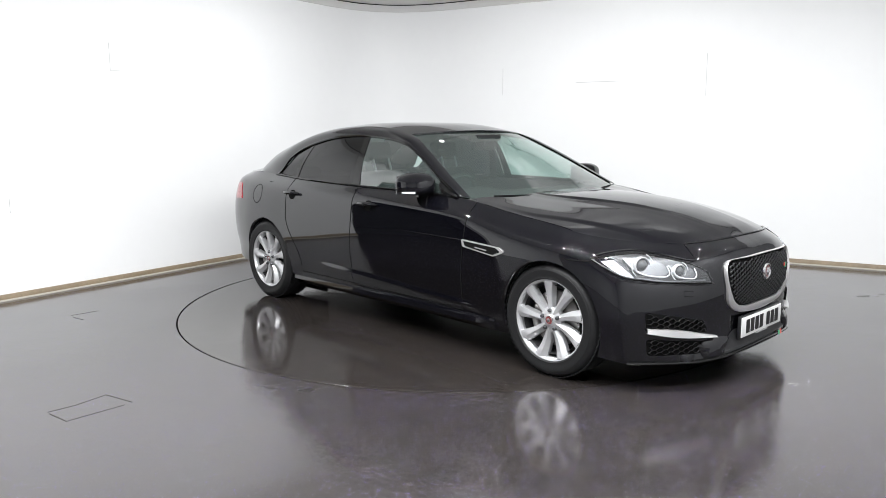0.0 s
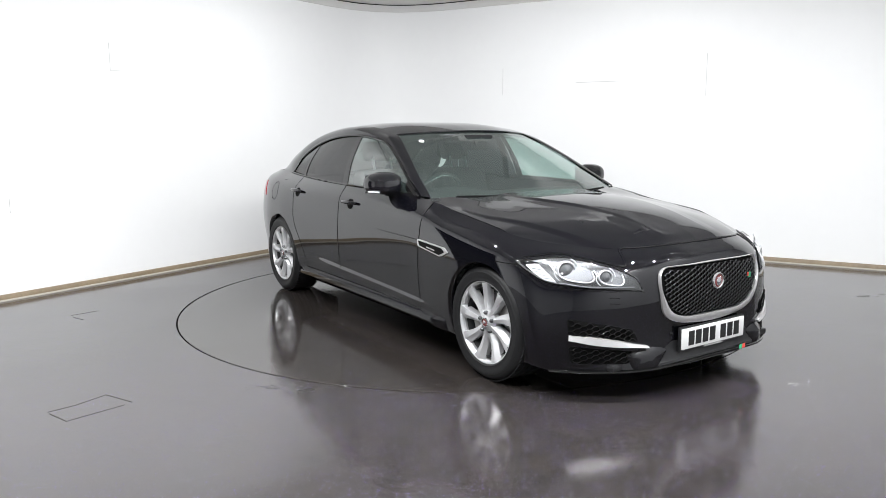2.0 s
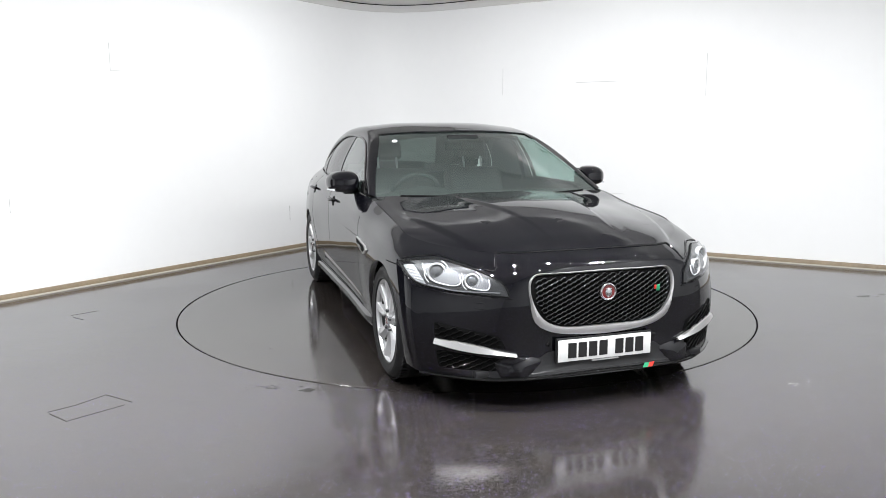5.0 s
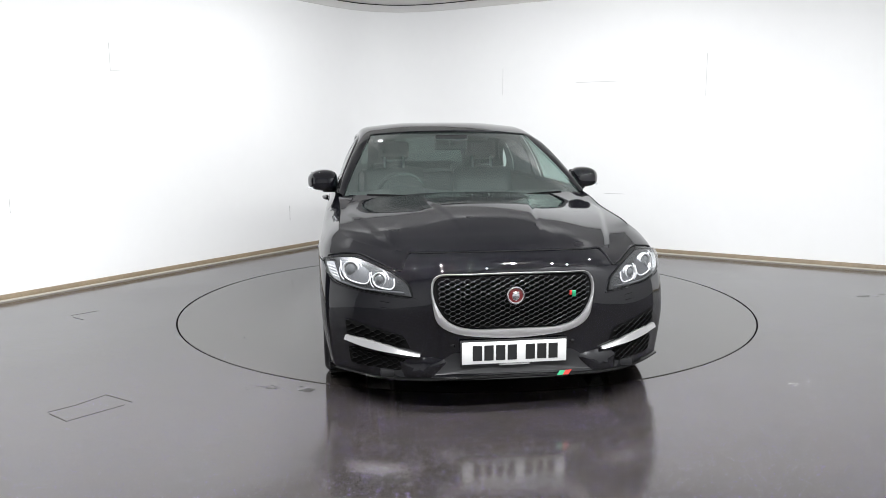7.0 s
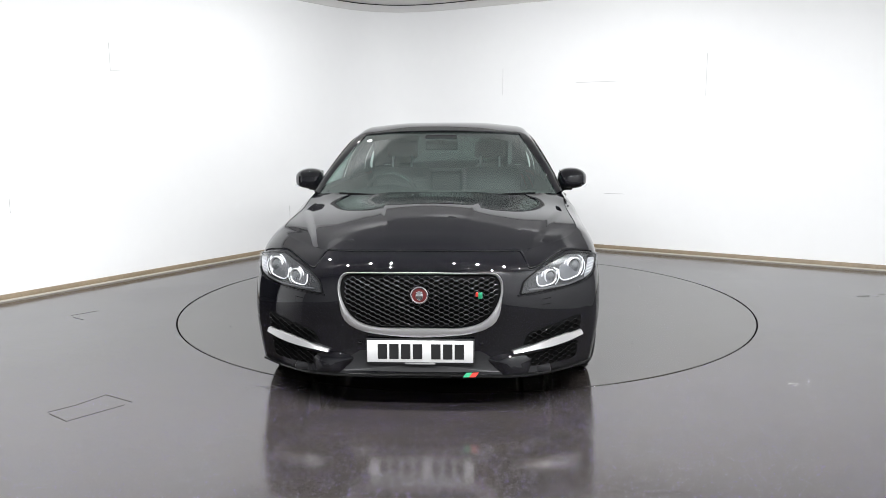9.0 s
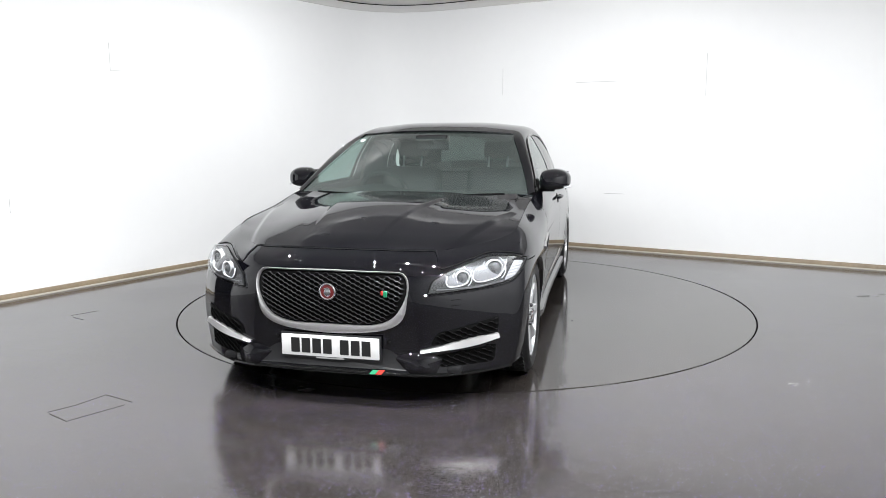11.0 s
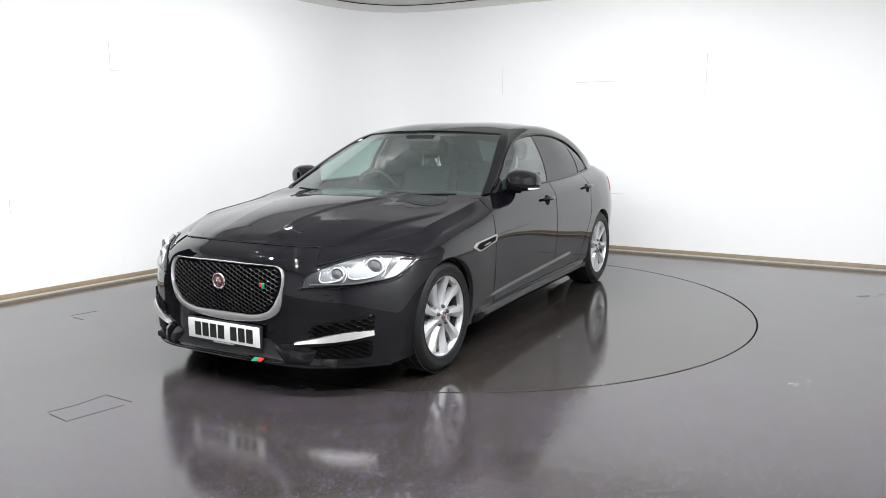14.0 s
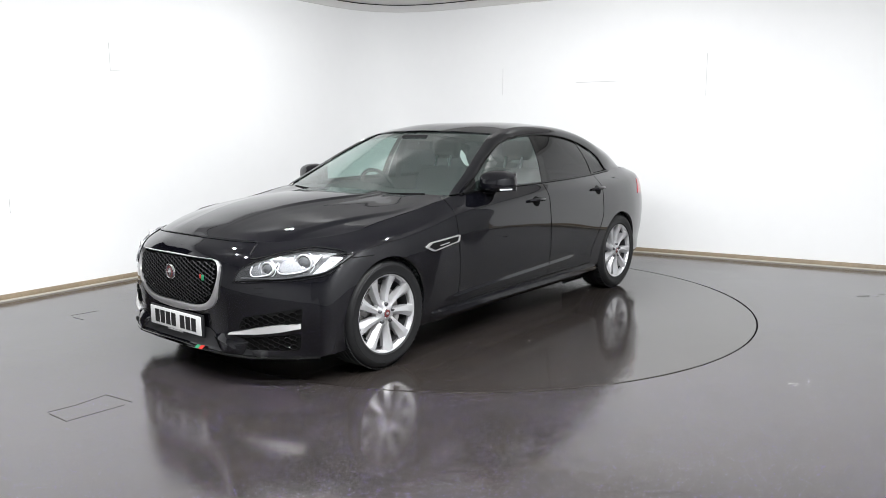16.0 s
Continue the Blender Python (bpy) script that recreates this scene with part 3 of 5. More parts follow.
def cut_arches(bm):
    """Cuts the wheel arches out of the skin and turns their edges in."""
    for ax, az, r in ARCHES:
        def depth(co):
            return math.hypot(co.x - ax, co.z - az) - r
        near = [e for e in bm.edges if min(abs(v.co.y) for v in e.verts) > 0.4]
        cut = []
        for e in near:
            a, b = e.verts
            da, db = depth(a.co), depth(b.co)
            if da * db < 0:
                cut.append((e, a, da / (da - db)))
        fresh = []
        for e, a, t in cut:
            fresh.append(bmesh.utils.edge_split(e, a, min(0.98, max(0.02, t)))[1])
        for v in fresh:
            d = Vector((v.co.x - ax, 0, v.co.z - az)).normalized()
            v.co.x, v.co.z = ax + d.x * r, az + d.z * r
        marks = set(fresh)
        for f in list(bm.faces):
            on = [v for v in f.verts if v in marks]
            if len(on) == 2 and not any(set(e.verts) == set(on) for e in f.edges):
                bmesh.utils.face_split(f, on[0], on[1])
        gone = [f for f in bm.faces if abs(f.calc_center_median().y) > 0.4 and all(depth(v.co) < 1e-4 for v in f.verts)]
        bmesh.ops.delete(bm, geom=gone, context="FACES")
        ring = set(v for v in fresh if v.is_valid)
        rim = [e for e in bm.edges if e.is_boundary and all(v in ring for v in e.verts)]
        g = bmesh.ops.extrude_edge_only(bm, edges=rim)["geom"]
        for v in g:
            if isinstance(v, bmesh.types.BMFace):
                v.material_index = 3
            if isinstance(v, bmesh.types.BMVert):
                v.co.y -= 0.035
                d = Vector((v.co.x - ax, 0, v.co.z - az)).normalized()
                v.co.x, v.co.z = ax + d.x * (r - 0.006), az + d.z * (r - 0.006)
    loose = [v for v in bm.verts if not v.link_faces]
    bmesh.ops.delete(bm, geom=loose, context="VERTS")


def lerp_path(path, t):
    return Vector(crom([tuple(p) for p in path], [t * (len(path) - 1)])[0])


def coons(bottom, top, left, right, nu, nv):
    """A sheet between four border functions of 0..1: bottom/top run across, left/right run along."""
    rows = []
    for j in range(nv + 1):
        t = j / nv
        row = []
        for i in range(nu + 1):
            s = i / nu
            p = (bottom(s) * (1 - t) + top(s) * t + left(t) * (1 - s) + right(t) * s
                 - bottom(0) * (1 - s) * (1 - t) - bottom(1) * s * (1 - t) - top(0) * (1 - s) * t - top(1) * s * t)
            row.append(p)
        rows.append(row)
    return rows


def smooth01(a, b, x):
    t = min(1, max(0, (x - a) / (b - a)))
    return t * t * (3 - 2 * t)


UC, UW = 4.0, 8.0                                  # crest columns: bonnet corner and windscreen foot
COWL_MID = [(0.93, 0.0, 0.963), (0.915, 0.3, 0.961), (0.86, 0.58, 0.957)]
NOSE_LINE = [(2.165, 0, 0.783), (2.06, 0, 0.830), (1.85, 0, 0.880), (1.5, 0, 0.932), (1.2, 0, 0.954), (0.93, 0, 0.963)]
ROOF_FRONT = [(0.115, 0.0, 1.372), (0.095, 0.30, 1.366), (0.0, 0.565, 1.348)]
RAIL_TOP = [(0.775, 0.800, 0.958), (0.52, 0.735, 1.095), (0.26, 0.655, 1.232), (0.0, 0.585, 1.348), (-0.35, 0.585, 1.402), (-0.75, 0.580, 1.400),
            (-1.10, 0.570, 1.360), (-1.42, 0.580, 1.277), (-1.72, 0.598, 1.166), (-1.97, 0.606, 1.026)]
RAIL_LOW = [(0.70, 0.838, 0.964), (0.48, 0.795, 1.080), (0.25, 0.735, 1.205), (0.0, 0.685, 1.300), (-0.38, 0.668, 1.340), (-0.75, 0.675, 1.326),
            (-1.08, 0.682, 1.262), (-1.32, 0.704, 1.160), (-1.48, 0.738, 1.022), (-1.85, 0.680, 1.034)]
ROOF_BACK = [(-1.02, 0.0, 1.406), (-1.05, 0.3, 1.400), (-1.10, 0.570, 1.360)]
DECK_FRONT = [(-2.02, 0.0, 1.066), (-2.01, 0.32, 1.063), (-1.97, 0.606, 1.026)]


def fn(path):
    return lambda t: lerp_path(path, t)


def rail_seg(i0, i1):
    return lambda t: Vector(crom(RAIL_TOP, [i0 + (i1 - i0) * t])[0])


def bonnet_z(p):
    """Raised middle of the bonnet between two sharp creases, and a second step down to the wings outside them."""
    y, t = abs(p.y), smooth01(2.15, 0.95, p.x)
    yc = 0.19 + 0.135 * t
    amp = (0.001 + 0.009 * smooth01(2.12, 1.3, p.x)) * (0.35 + 0.65 * smooth01(0.90, 1.25, p.x))
    d = amp * (1 - smooth01(yc - 0.004, yc + 0.016, y)) - 0.004 * smooth01(yc, yc + 0.10, y) * (1 - smooth01(0.5, 0.72, y))
    yo = min(0.512 + 0.286 * (2.14 - p.x), 0.765)
    d += (0.003 + 0.010 * smooth01(2.1, 1.75, p.x) * smooth01(0.95, 1.65, p.x)) * smooth01(0.85, 1.2, p.x) * (1 - smooth01(yo - 0.012, yo + 0.030, y))
    return d * smooth01(2.165, 2.03, p.x)


# where the bonnet meets the headlamp: (y, z) from the outer corner of the lamp to the notch beside the nose
LAMP_SHUT = [(0.895, 0.722), (0.850, 0.735), (0.745, 0.747), (0.663, 0.727), (0.600, 0.706), (0.548, 0.694), (0.532, 0.706), (0.520, 0.735), (0.498, 0.766)]


def shut_line(n=60):
    """The front shut line of the bonnet on one side, from the headlamp corner to the middle of the nose."""
    pts = crom(LAMP_SHUT, np.linspace(0, len(LAMP_SHUT) - 1, n))
    out = [on_skin(y, z, 1, 0.0005) for y, z in pts]
    out += [Vector(p) for p in crom(NET[-1], np.linspace(2.15, 0, n // 2))]
    return out


def panel_of(f):
    """Name and side of the body panel that a face of the skin belongs to."""
    p = f.calc_center_median()
    side = 1 if p.y > 0 else -1
    if f.material_index == 1:
        return "bonnet", 0
    if f.material_index == 2:
        return "boot_lid", 0
    if p.x > 1.62 and abs(p.y) > 0.52 and p.z > np.interp(abs(p.y), (0.52, 0.532, 0.548, 0.60, 0.663, 0.745, 0.85, 0.888), (0.735, 0.706, 0.694, 0.706, 0.727, 0.747, 0.737, 0.738)):
        return "bonnet", 0
    if p.x > 1.62:
        return "front_bumper", 0
    if p.x < -1.95:
        return "rear_bumper", 0
    if p.x > 0.80 + 0.055 * smooth01(0.45, 0.92, p.z):
        return "front_wing", side
    if -1.0 < p.x and p.z < 0.275:
        return "sill", side
    if p.x > -0.285 - 0.040 * smooth01(0.9, 0.5, p.z):
        return "front_door", side
    if p.x > -1.145 + 0.17 * smooth01(0.72, 0.35, p.z):
        return "rear_door", side
    return "rear_wing", side


def body_panel(name, faces, car):
    """One body panel cut from the skin, with the normals of the whole skin."""
    verts = {}
    polys = []
    for f in faces:
        polys.append([verts.setdefault(v, len(verts)) for v in f.verts])
    me = bpy.data.meshes.new(name)
    me.from_pydata([v.co[:] for v in verts], [], polys)
    me.materials.append(PAINT)
    for q in me.polygons:
        q.use_smooth = True
    def outer(v):
        """The skin's normal at a corner, leaving the turned-in arch edge out."""
        own = [f for f in v.link_faces if f.material_index != 3]
        return sum((f.normal * f.calc_area() for f in own), Vector()).normalized() if own else v.normal
    me.normals_split_custom_set_from_vertices([outer(v)[:] for v in verts])
    ob = new(name, me)
    ob.parent = car
    return ob


def promote(car):
    """Lets the first mesh of each gathered part carry its other pieces."""
    for e in [o for o in car.children if o.type == "EMPTY"]:
        kids = sorted(e.children, key=lambda o: -len(o.data.vertices) if o.data else 0)
        first = next((k for k in kids if k.name.split(".")[0] in MAIN_PIECE), kids[0])
        name = e.name.split(".")[0]
        for k in kids:
            if k is not first:
                for g in list(k.children):
                    g.parent = first
                k.parent = first
        first.parent = car
        bpy.data.objects.remove(e)
        first.name = name


MAIN_PIECE = {"rim", "lamp_body", "backing", "plate_base", "vent_frame", "finger_bowl", "mirror_housing", "backrest", "recess"}


def build_body(car):
    # skirt, bonnet and boot lid as one welded skin first, so that the panels share their normals
    rows = [[Vector(p) for p in FINE[j]] for j in range(len(FV))]
    bm = grid_bm(rows)
    n_skirt = len(bm.faces)
    bon = coons(lambda s: Vector(crom(NET[-1], [s * UC])[0]), fn(COWL_MID + [(0.775, 0.800, 0.958)]), fn(NOSE_LINE),
                lambda t: Vector(crom(NET[-1], [UC + (UW - UC) * t])[0]), 90, 64)
    # a fair crown inside the borders
    flat = [p for row in bon for p in row]
    terms = lambda p: [((p.x - 1.5) ** i) * (p.y ** (2 * k)) for i in range(4) for k in range(3)]
    fair = np.linalg.lstsq(np.array([terms(p) for p in flat]), np.array([p.z for p in flat]), rcond=None)[0]
    for j, row in enumerate(bon):
        for i, p in enumerate(row):
            w = smooth01(0, 0.30, min(1 - i / 90, j / 64))
            p.z += w * (float(np.dot(terms(p), fair)) - p.z)
            p.z += bonnet_z(p)
            s = abs(p.y) / 0.8
            p.z += 0.011 * (1 - s * s) * smooth01(0, 0.25, j / 64)
    grid_bm(bon, bm=bm)
    n_bonnet = len(bm.faces)
    deck = coons(lambda s: Vector(crom(NET[-1], [NU - 1 - s * 3.6])[0]), fn(DECK_FRONT),
                 lambda t: lerp_path([(-2.46, 0, 1.015), (-2.30, 0, 1.055), (-2.02, 0, 1.066)], t),
                 lambda t: lerp_path([tuple(crom(NET[-1], [NU - 4.6])[0]), (-1.97, 0.606, 1.026)], t), 24, 16)
    grid_bm(deck, bm=bm)
    bm.faces.ensure_lookup_table()
    for k, f in enumerate(bm.faces):
        f.material_index = 0 if k < n_skirt else (1 if k < n_bonnet else 2)
    bmesh.ops.remove_doubles(bm, verts=bm.verts, dist=0.0004)
    cut_arches(bm)
    mirrored(bm)
    bmesh.ops.recalc_face_normals(bm, faces=bm.faces)
    bm.normal_update()
    panels = {}
    for f in bm.faces:
        panels.setdefault(panel_of(f), []).append(f)
    for (name, side), faces in sorted(panels.items()):
        body_panel(name, faces, car)
    bm.free()
    # roof and pillars
    bm = bmesh.new()
    roof = coons(fn(ROOF_FRONT), fn(ROOF_BACK), lambda t: lerp_path([(0.115, 0, 1.372), (-0.15, 0, 1.420), (-0.45, 0, 1.438), (-0.75, 0, 1.434), (-1.02, 0, 1.406)], t),
                 rail_seg(3, 6), 24, 30)
    # the front corner follows the rail
    grid_bm(roof, bm=bm)
    mirrored(bm)
    bmesh.ops.recalc_face_normals(bm, faces=bm.faces)
    part("roof", facing(bm), PAINT, car)
    for sgn in (1, -1):
        bm = bmesh.new()
        rows = []
        N = 90
        for k in range(N + 1):
            t = k / N * 9
            a, b = Vector(crom(RAIL_TOP, [t])[0]), Vector(crom(RAIL_LOW, [t])[0])
            row = []
            for q in range(9):
                s = q / 8
                p = a.lerp(b, s)
                bul = (0.018 + 0.014 * smooth01(4.5, 7, t)) * (1 - smooth01(7.8, 9, t)) * math.sin(math.pi * s)
                p += Vector((0, bul * 0.8, bul * 0.6))
                row.append(Vector((p.x, p.y * sgn, p.z)))
            rows.append(row)
        grid_bm(rows, bm=bm)
        bmesh.ops.recalc_face_normals(bm, faces=bm.faces)
        part("pillar_rail", bm, PAINT, car)
    # glass
    bm = bmesh.new()
    ws = coons(fn(COWL_MID + [(0.775, 0.795, 0.958)]), fn(ROOF_FRONT), lambda t: lerp_path([(0.93, 0, 0.963), (0.53, 0, 1.196), (0.115, 0, 1.372)], t), rail_seg(0, 3), 20, 16)
    for row in ws:
        for p in row:
            p -= Vector((0.004, 0, 0.006))
    grid_bm(ws, bm=bm)
    mirrored(bm)
    facing(bm)
    o = part("windscreen", bm, SCREEN, car, "clear windscreen with a green tint")
    o.visible_shadow = False
    bm = bmesh.new()
    bl = coons(fn(ROOF_BACK), fn(DECK_FRONT), lambda t: lerp_path([(-1.02, 0, 1.406), (-1.5, 0, 1.255), (-2.02, 0, 1.066)], t), rail_seg(6, 9), 16, 16)
    for row in bl:
        for p in row:
            p.z -= 0.004
    grid_bm(bl, bm=bm)
    mirrored(bm)
    facing(bm)
    part("rear_window", bm, REARGLASS, car).visible_shadow = False


def crest(x):
    """Crest point of the flank at x, the foot of the side windows."""
    us = np.linspace(5, 15, 401)
    P = crom(NET[-1], us)
    return Vector(P[np.argmin(abs(P[:, 0] - x))])


def rail_low(x):
    ts = np.linspace(0, 8, 801)
    P = crom(RAIL_LOW, ts)
    return Vector(P[np.argmin(abs(P[:, 0] - x))])


def glass_point(x, s, inset=0.0):
    a, b = crest(x), rail_low(x)
    if b.z < a.z:
        b = a.copy()
    p = a.lerp(b, s)
    p.y += 0.022 * math.sin(math.pi * s) - inset
    p.x = x
    return p


def pane(car, name, xa0, xa1, xb0, xb1, material, sgn, label="", inset=0.006, n=14):
    """A side pane whose ends lean: xa0/xa1 foot and head of the front end, xb0/xb1 of the back end."""
    rows = []
    for k in range(n + 1):
        t = k / n
        row = []
        for q in range(9):
            s = q / 8
            x = (xa0 + (xa1 - xa0) * s) * (1 - t) + (xb0 + (xb1 - xb0) * s) * t
            p = glass_point(x, s, inset)
            row.append(Vector((p.x, p.y * sgn, p.z)))
        rows.append(row)
    bm = facing(grid_bm(rows), (-0.4, 0, 1.1))
    o = part(name, bm, material, car, label)
    return o


def ribbon(car, name, pts, width, material, lift=0.0015, label="", side=None):
    """A thin strip laid along points on the skin; each point comes with its sideways direction."""
    a = [p + s * width / 2 for p, s in pts]
    b = [p - s * width / 2 for p, s in pts]
    bm = grid_bm([a, b])
    return part(name, bm, material, car, label)


def seam(car, pts3, width=0.006, name="panel_gap", material=None):
    """A panel gap: a strip along a path of skin points."""
    P = [Vector(p) for p in pts3]
    out = []
    for i, p in enumerate(P):
        t = (P[min(i + 1, len(P) - 1)] - P[max(i - 1, 0)]).normalized()
        outw = Vector((0.25 if p.x > 1.9 else 0, p.y, 0.35 * abs(p.y))).normalized()
        out.append((p, t.cross(outw).normalized()))
    return ribbon(car, name, out, width, material or GAP)


def skin_patch(outline, axis, off, nr=6, sgn=1, thick=0.0, centre=None):
    """A sheet on the skin inside an outline of (a, z) places."""
    cx = sum(p[0] for p in outline) / len(outline) if centre is None else centre[0]
    cz = sum(p[1] for p in outline) / len(outline) if centre is None else centre[1]
    rings = []
    for r in range(nr + 1):
        f = r / nr
        f = max(f, 0.02)
        rings.append([])
        for a, z in outline:
            p = on_skin(cx + (a - cx) * f, cz + (z - cz) * f, axis, off)
            rings[-1].append(Vector((p.x, p.y * sgn, p.z)))
    bm = grid_bm(rings, True)
    if thick:
        lip = []
        for a, z in outline:
            p = on_skin(a, z, axis, off - thick)
            lip.append(Vector((p.x, p.y * sgn, p.z)))
        grid_bm([rings[-1], lip], True, bm)
        bmesh.ops.remove_doubles(bm, verts=bm.verts, dist=1e-6)
    bmesh.ops.recalc_face_normals(bm, faces=bm.faces)
    return bm


def rounded(corners, r, n=5):
    """Rounds the corners of a 2D outline."""
    out = []
    m = len(corners)
    for i in range(m):
        p0, p, p1 = Vector(corners[i - 1]), Vector(corners[i]), Vector(corners[(i + 1) % m])
        rr = r[i] if isinstance(r, (list, tuple)) else r
        a = p + (p0 - p).normalized() * min(rr, (p0 - p).length * 0.48)
        b = p + (p1 - p).normalized() * min(rr, (p1 - p).length * 0.48)
        for k in range(n + 1):
            t = k / n
            out.append(tuple(a * (1 - t) ** 2 + p * 2 * t * (1 - t) + b * t * t))
    return out


def densify(pts, step=0.03):
    out = []
    for i, p in enumerate(pts):
        q = pts[(i + 1) % len(pts)]
        n = max(1, int(math.dist(p, q) / step))
        out += [(p[0] + (q[0] - p[0]) * k / n, p[1] + (q[1] - p[1]) * k / n) for k in range(n)]
    return out


def build_wheel(car, x, y, front):
    """Nine-spoke alloy wheel with tyre, brake disc, nuts and centre cap; y is the outer face."""
    sgn = 1 if y > 0 else -1
    m = Matrix.Translation((x, y, 0.327)) @ Matrix.Diagonal((1, sgn, 1, 1))
    R = 0.3245
    w = new("wheel")
    w.parent = car
    def done(name, bm, material, label=""):
        bmesh.ops.recalc_face_normals(bm, faces=bm.faces)
        k = 1.0 if name in ("tyre", "tread") else 0.962
        bmesh.ops.transform(bm, matrix=m @ Matrix.Diagonal((k, 1, k, 1)), verts=bm.verts)
        if sgn < 0:
            bmesh.ops.reverse_faces(bm, faces=bm.faces)
        return part(name, bm, material, w, label)
    tyre = [(0.222, -0.015), (0.235, 0.0), (0.240, 0.003), (0.246, 0.001), (0.262, 0.007), (0.285, 0.007), (0.287, 0.005), (0.290, 0.005), (0.303, -0.004), (0.317, -0.022), (R - 0.003, -0.045),
            (R, -0.06), (R, -0.18), (0.317, -0.215), (0.285, -0.232), (0.24, -0.225), (0.225, -0.20)]
    done("tyre", lathe_bm(tyre, 72), RUBBER, "black rubber road tyre")
    bm = bmesh.new()
    for k in range(64):
        a = 2 * math.pi * k / 64
        for y0, lean in ((-0.040, 0.10), (-0.200, -0.10)):
            box_bm((0, 0, 0), (0.020, 0.042, 0.006), Matrix.Rotation(a, 4, "Y") @ Matrix.Translation((0, y0, R - 0.0008)) @ Matrix.Rotation(lean * 3, 4, "Z") @ Matrix.Rotation(lean * 1.2, 4, "X"), bm=bm)
    for y0 in (-0.085, -0.120, -0.155):
        lathe_bm([(R - 0.002, y0 - 0.012), (R + 0.0022, y0 - 0.011), (R + 0.0022, y0 + 0.011), (R - 0.002, y0 + 0.012)], 72, bm=bm)
    done("tread", bm, RUBBER)
    done("rim", lathe_bm([(0.228, -0.02), (0.234, -0.006), (0.240, -0.004), (0.244, -0.010), (0.240, -0.02), (0.226, -0.03), (0.215, -0.10), (0.208, -0.20)], 72), ALLOY, "silver alloy rim")
    # spokes: broad blades that twist from hub to rim
    for k in range(9):
        a = 2 * math.pi * k / 9 + 0.35
        rows = []
        for j in range(9):
            t = j / 8
            r = 0.045 + (0.232 - 0.045) * t
            sw = 0.10 * t * sgn
            half = 0.0160 + 0.005 * math.sin(math.pi * t) + 0.025 * t ** 2.6
            yf = -0.018 - 0.018 * math.sin(math.pi * min(1, t * 1.1)) * 0.4 + 0.010 * t
            row = []
            for q, dep in ((-1.0, -0.014), (-0.9, -0.001), (0.1, 0.004), (0.3, -0.001), (1.0, -0.018), (1.0, -0.045), (-1.0, -0.045)):
                an = a + sw + q * half / r
                row.append(Vector((r * math.cos(an), yf + dep, r * math.sin(an))))
            rows.append(row)
        done("spoke", grid_bm(rows, True), ALLOY)
    done("hub", lathe_bm([(0.0005, -0.012), (0.028, -0.012), (0.032, -0.016), (0.060, -0.020), (0.074, -0.028), (0.078, -0.06)], 40), ALLOY)
    done("centre_cap", lathe_bm([(0.0005, -0.004), (0.018, -0.004), (0.021, -0.007), (0.022, -0.013)], 24), BADGE, "dark red centre cap")
    done("cap_emblem", lathe_bm([(0.0005, -0.0015), (0.009, -0.002), (0.013, -0.0045)], 16), CHROME)
    done("cap_ring", lathe_bm([(0.021, -0.007), (0.024, -0.004), (0.027, -0.008), (0.027, -0.014)], 24), CHROME)
    for k in range(5):
        a = 2 * math.pi * k / 5 + 0.35
        bm = lathe_bm([(0.0005, -0.004), (0.007, -0.004), (0.0115, -0.009), (0.0125, -0.028)], 12, Matrix.Translation((0.057 * math.cos(a), 0, 0.057 * math.sin(a))))
        done("wheel_nut", bm, NUT)
    done("brake_disc", lathe_bm([(0.06, -0.075), (0.165, -0.075), (0.165, -0.10), (0.06, -0.10)], 48), STEEL)
    # darkened barrel gives the spoke gaps their shade
    done("barrel", lathe_bm([(0.205, -0.03), (0.205, -0.11), (0.05, -0.115)], 48), ALLOY_SHADED)
    a = radians(200)
    bm = tube_bm([(0.14 * math.cos(a + d), -0.072, 0.14 * math.sin(a + d)) for d in (-0.4, -0.2, 0, 0.2, 0.4)], 0.032, 10, flat=0.7)
    done("brake_caliper", bm, STEEL)
    bm = tube_bm([(0.205, -0.02, 0.02), (0.205, 0.002, 0.02)], 0.004, 6)
    done("valve", bm, TRIM)
    return w


def seat(car, x, y):
    s = new("front_seat")
    s.parent = car
    lean = Matrix.Translation((x, y, 0.52)) @ Matrix.Rotation(radians(-18), 4, "Y")
    part("cushion", box_bm((x + 0.26, y, 0.46), (0.54, 0.52, 0.16), bevel=0.06, seg=3), LEATHER, s)
    part("backrest", box_bm((0, 0, 0.27), (0.16, 0.50, 0.60), lean, 0.07, seg=3), LEATHER, s)
    part("headrest", box_bm((0.0, 0, 0.725), (0.10, 0.26, 0.15), lean, 0.045, seg=3), LEATHER, s)
    for d in (-0.078, 0.078):
        part("headrest_post", tube_bm([lean @ Vector((0.03, d, 0.56)), lean @ Vector((0.03, d, 0.66))], 0.009, 8), ALLOY, s)


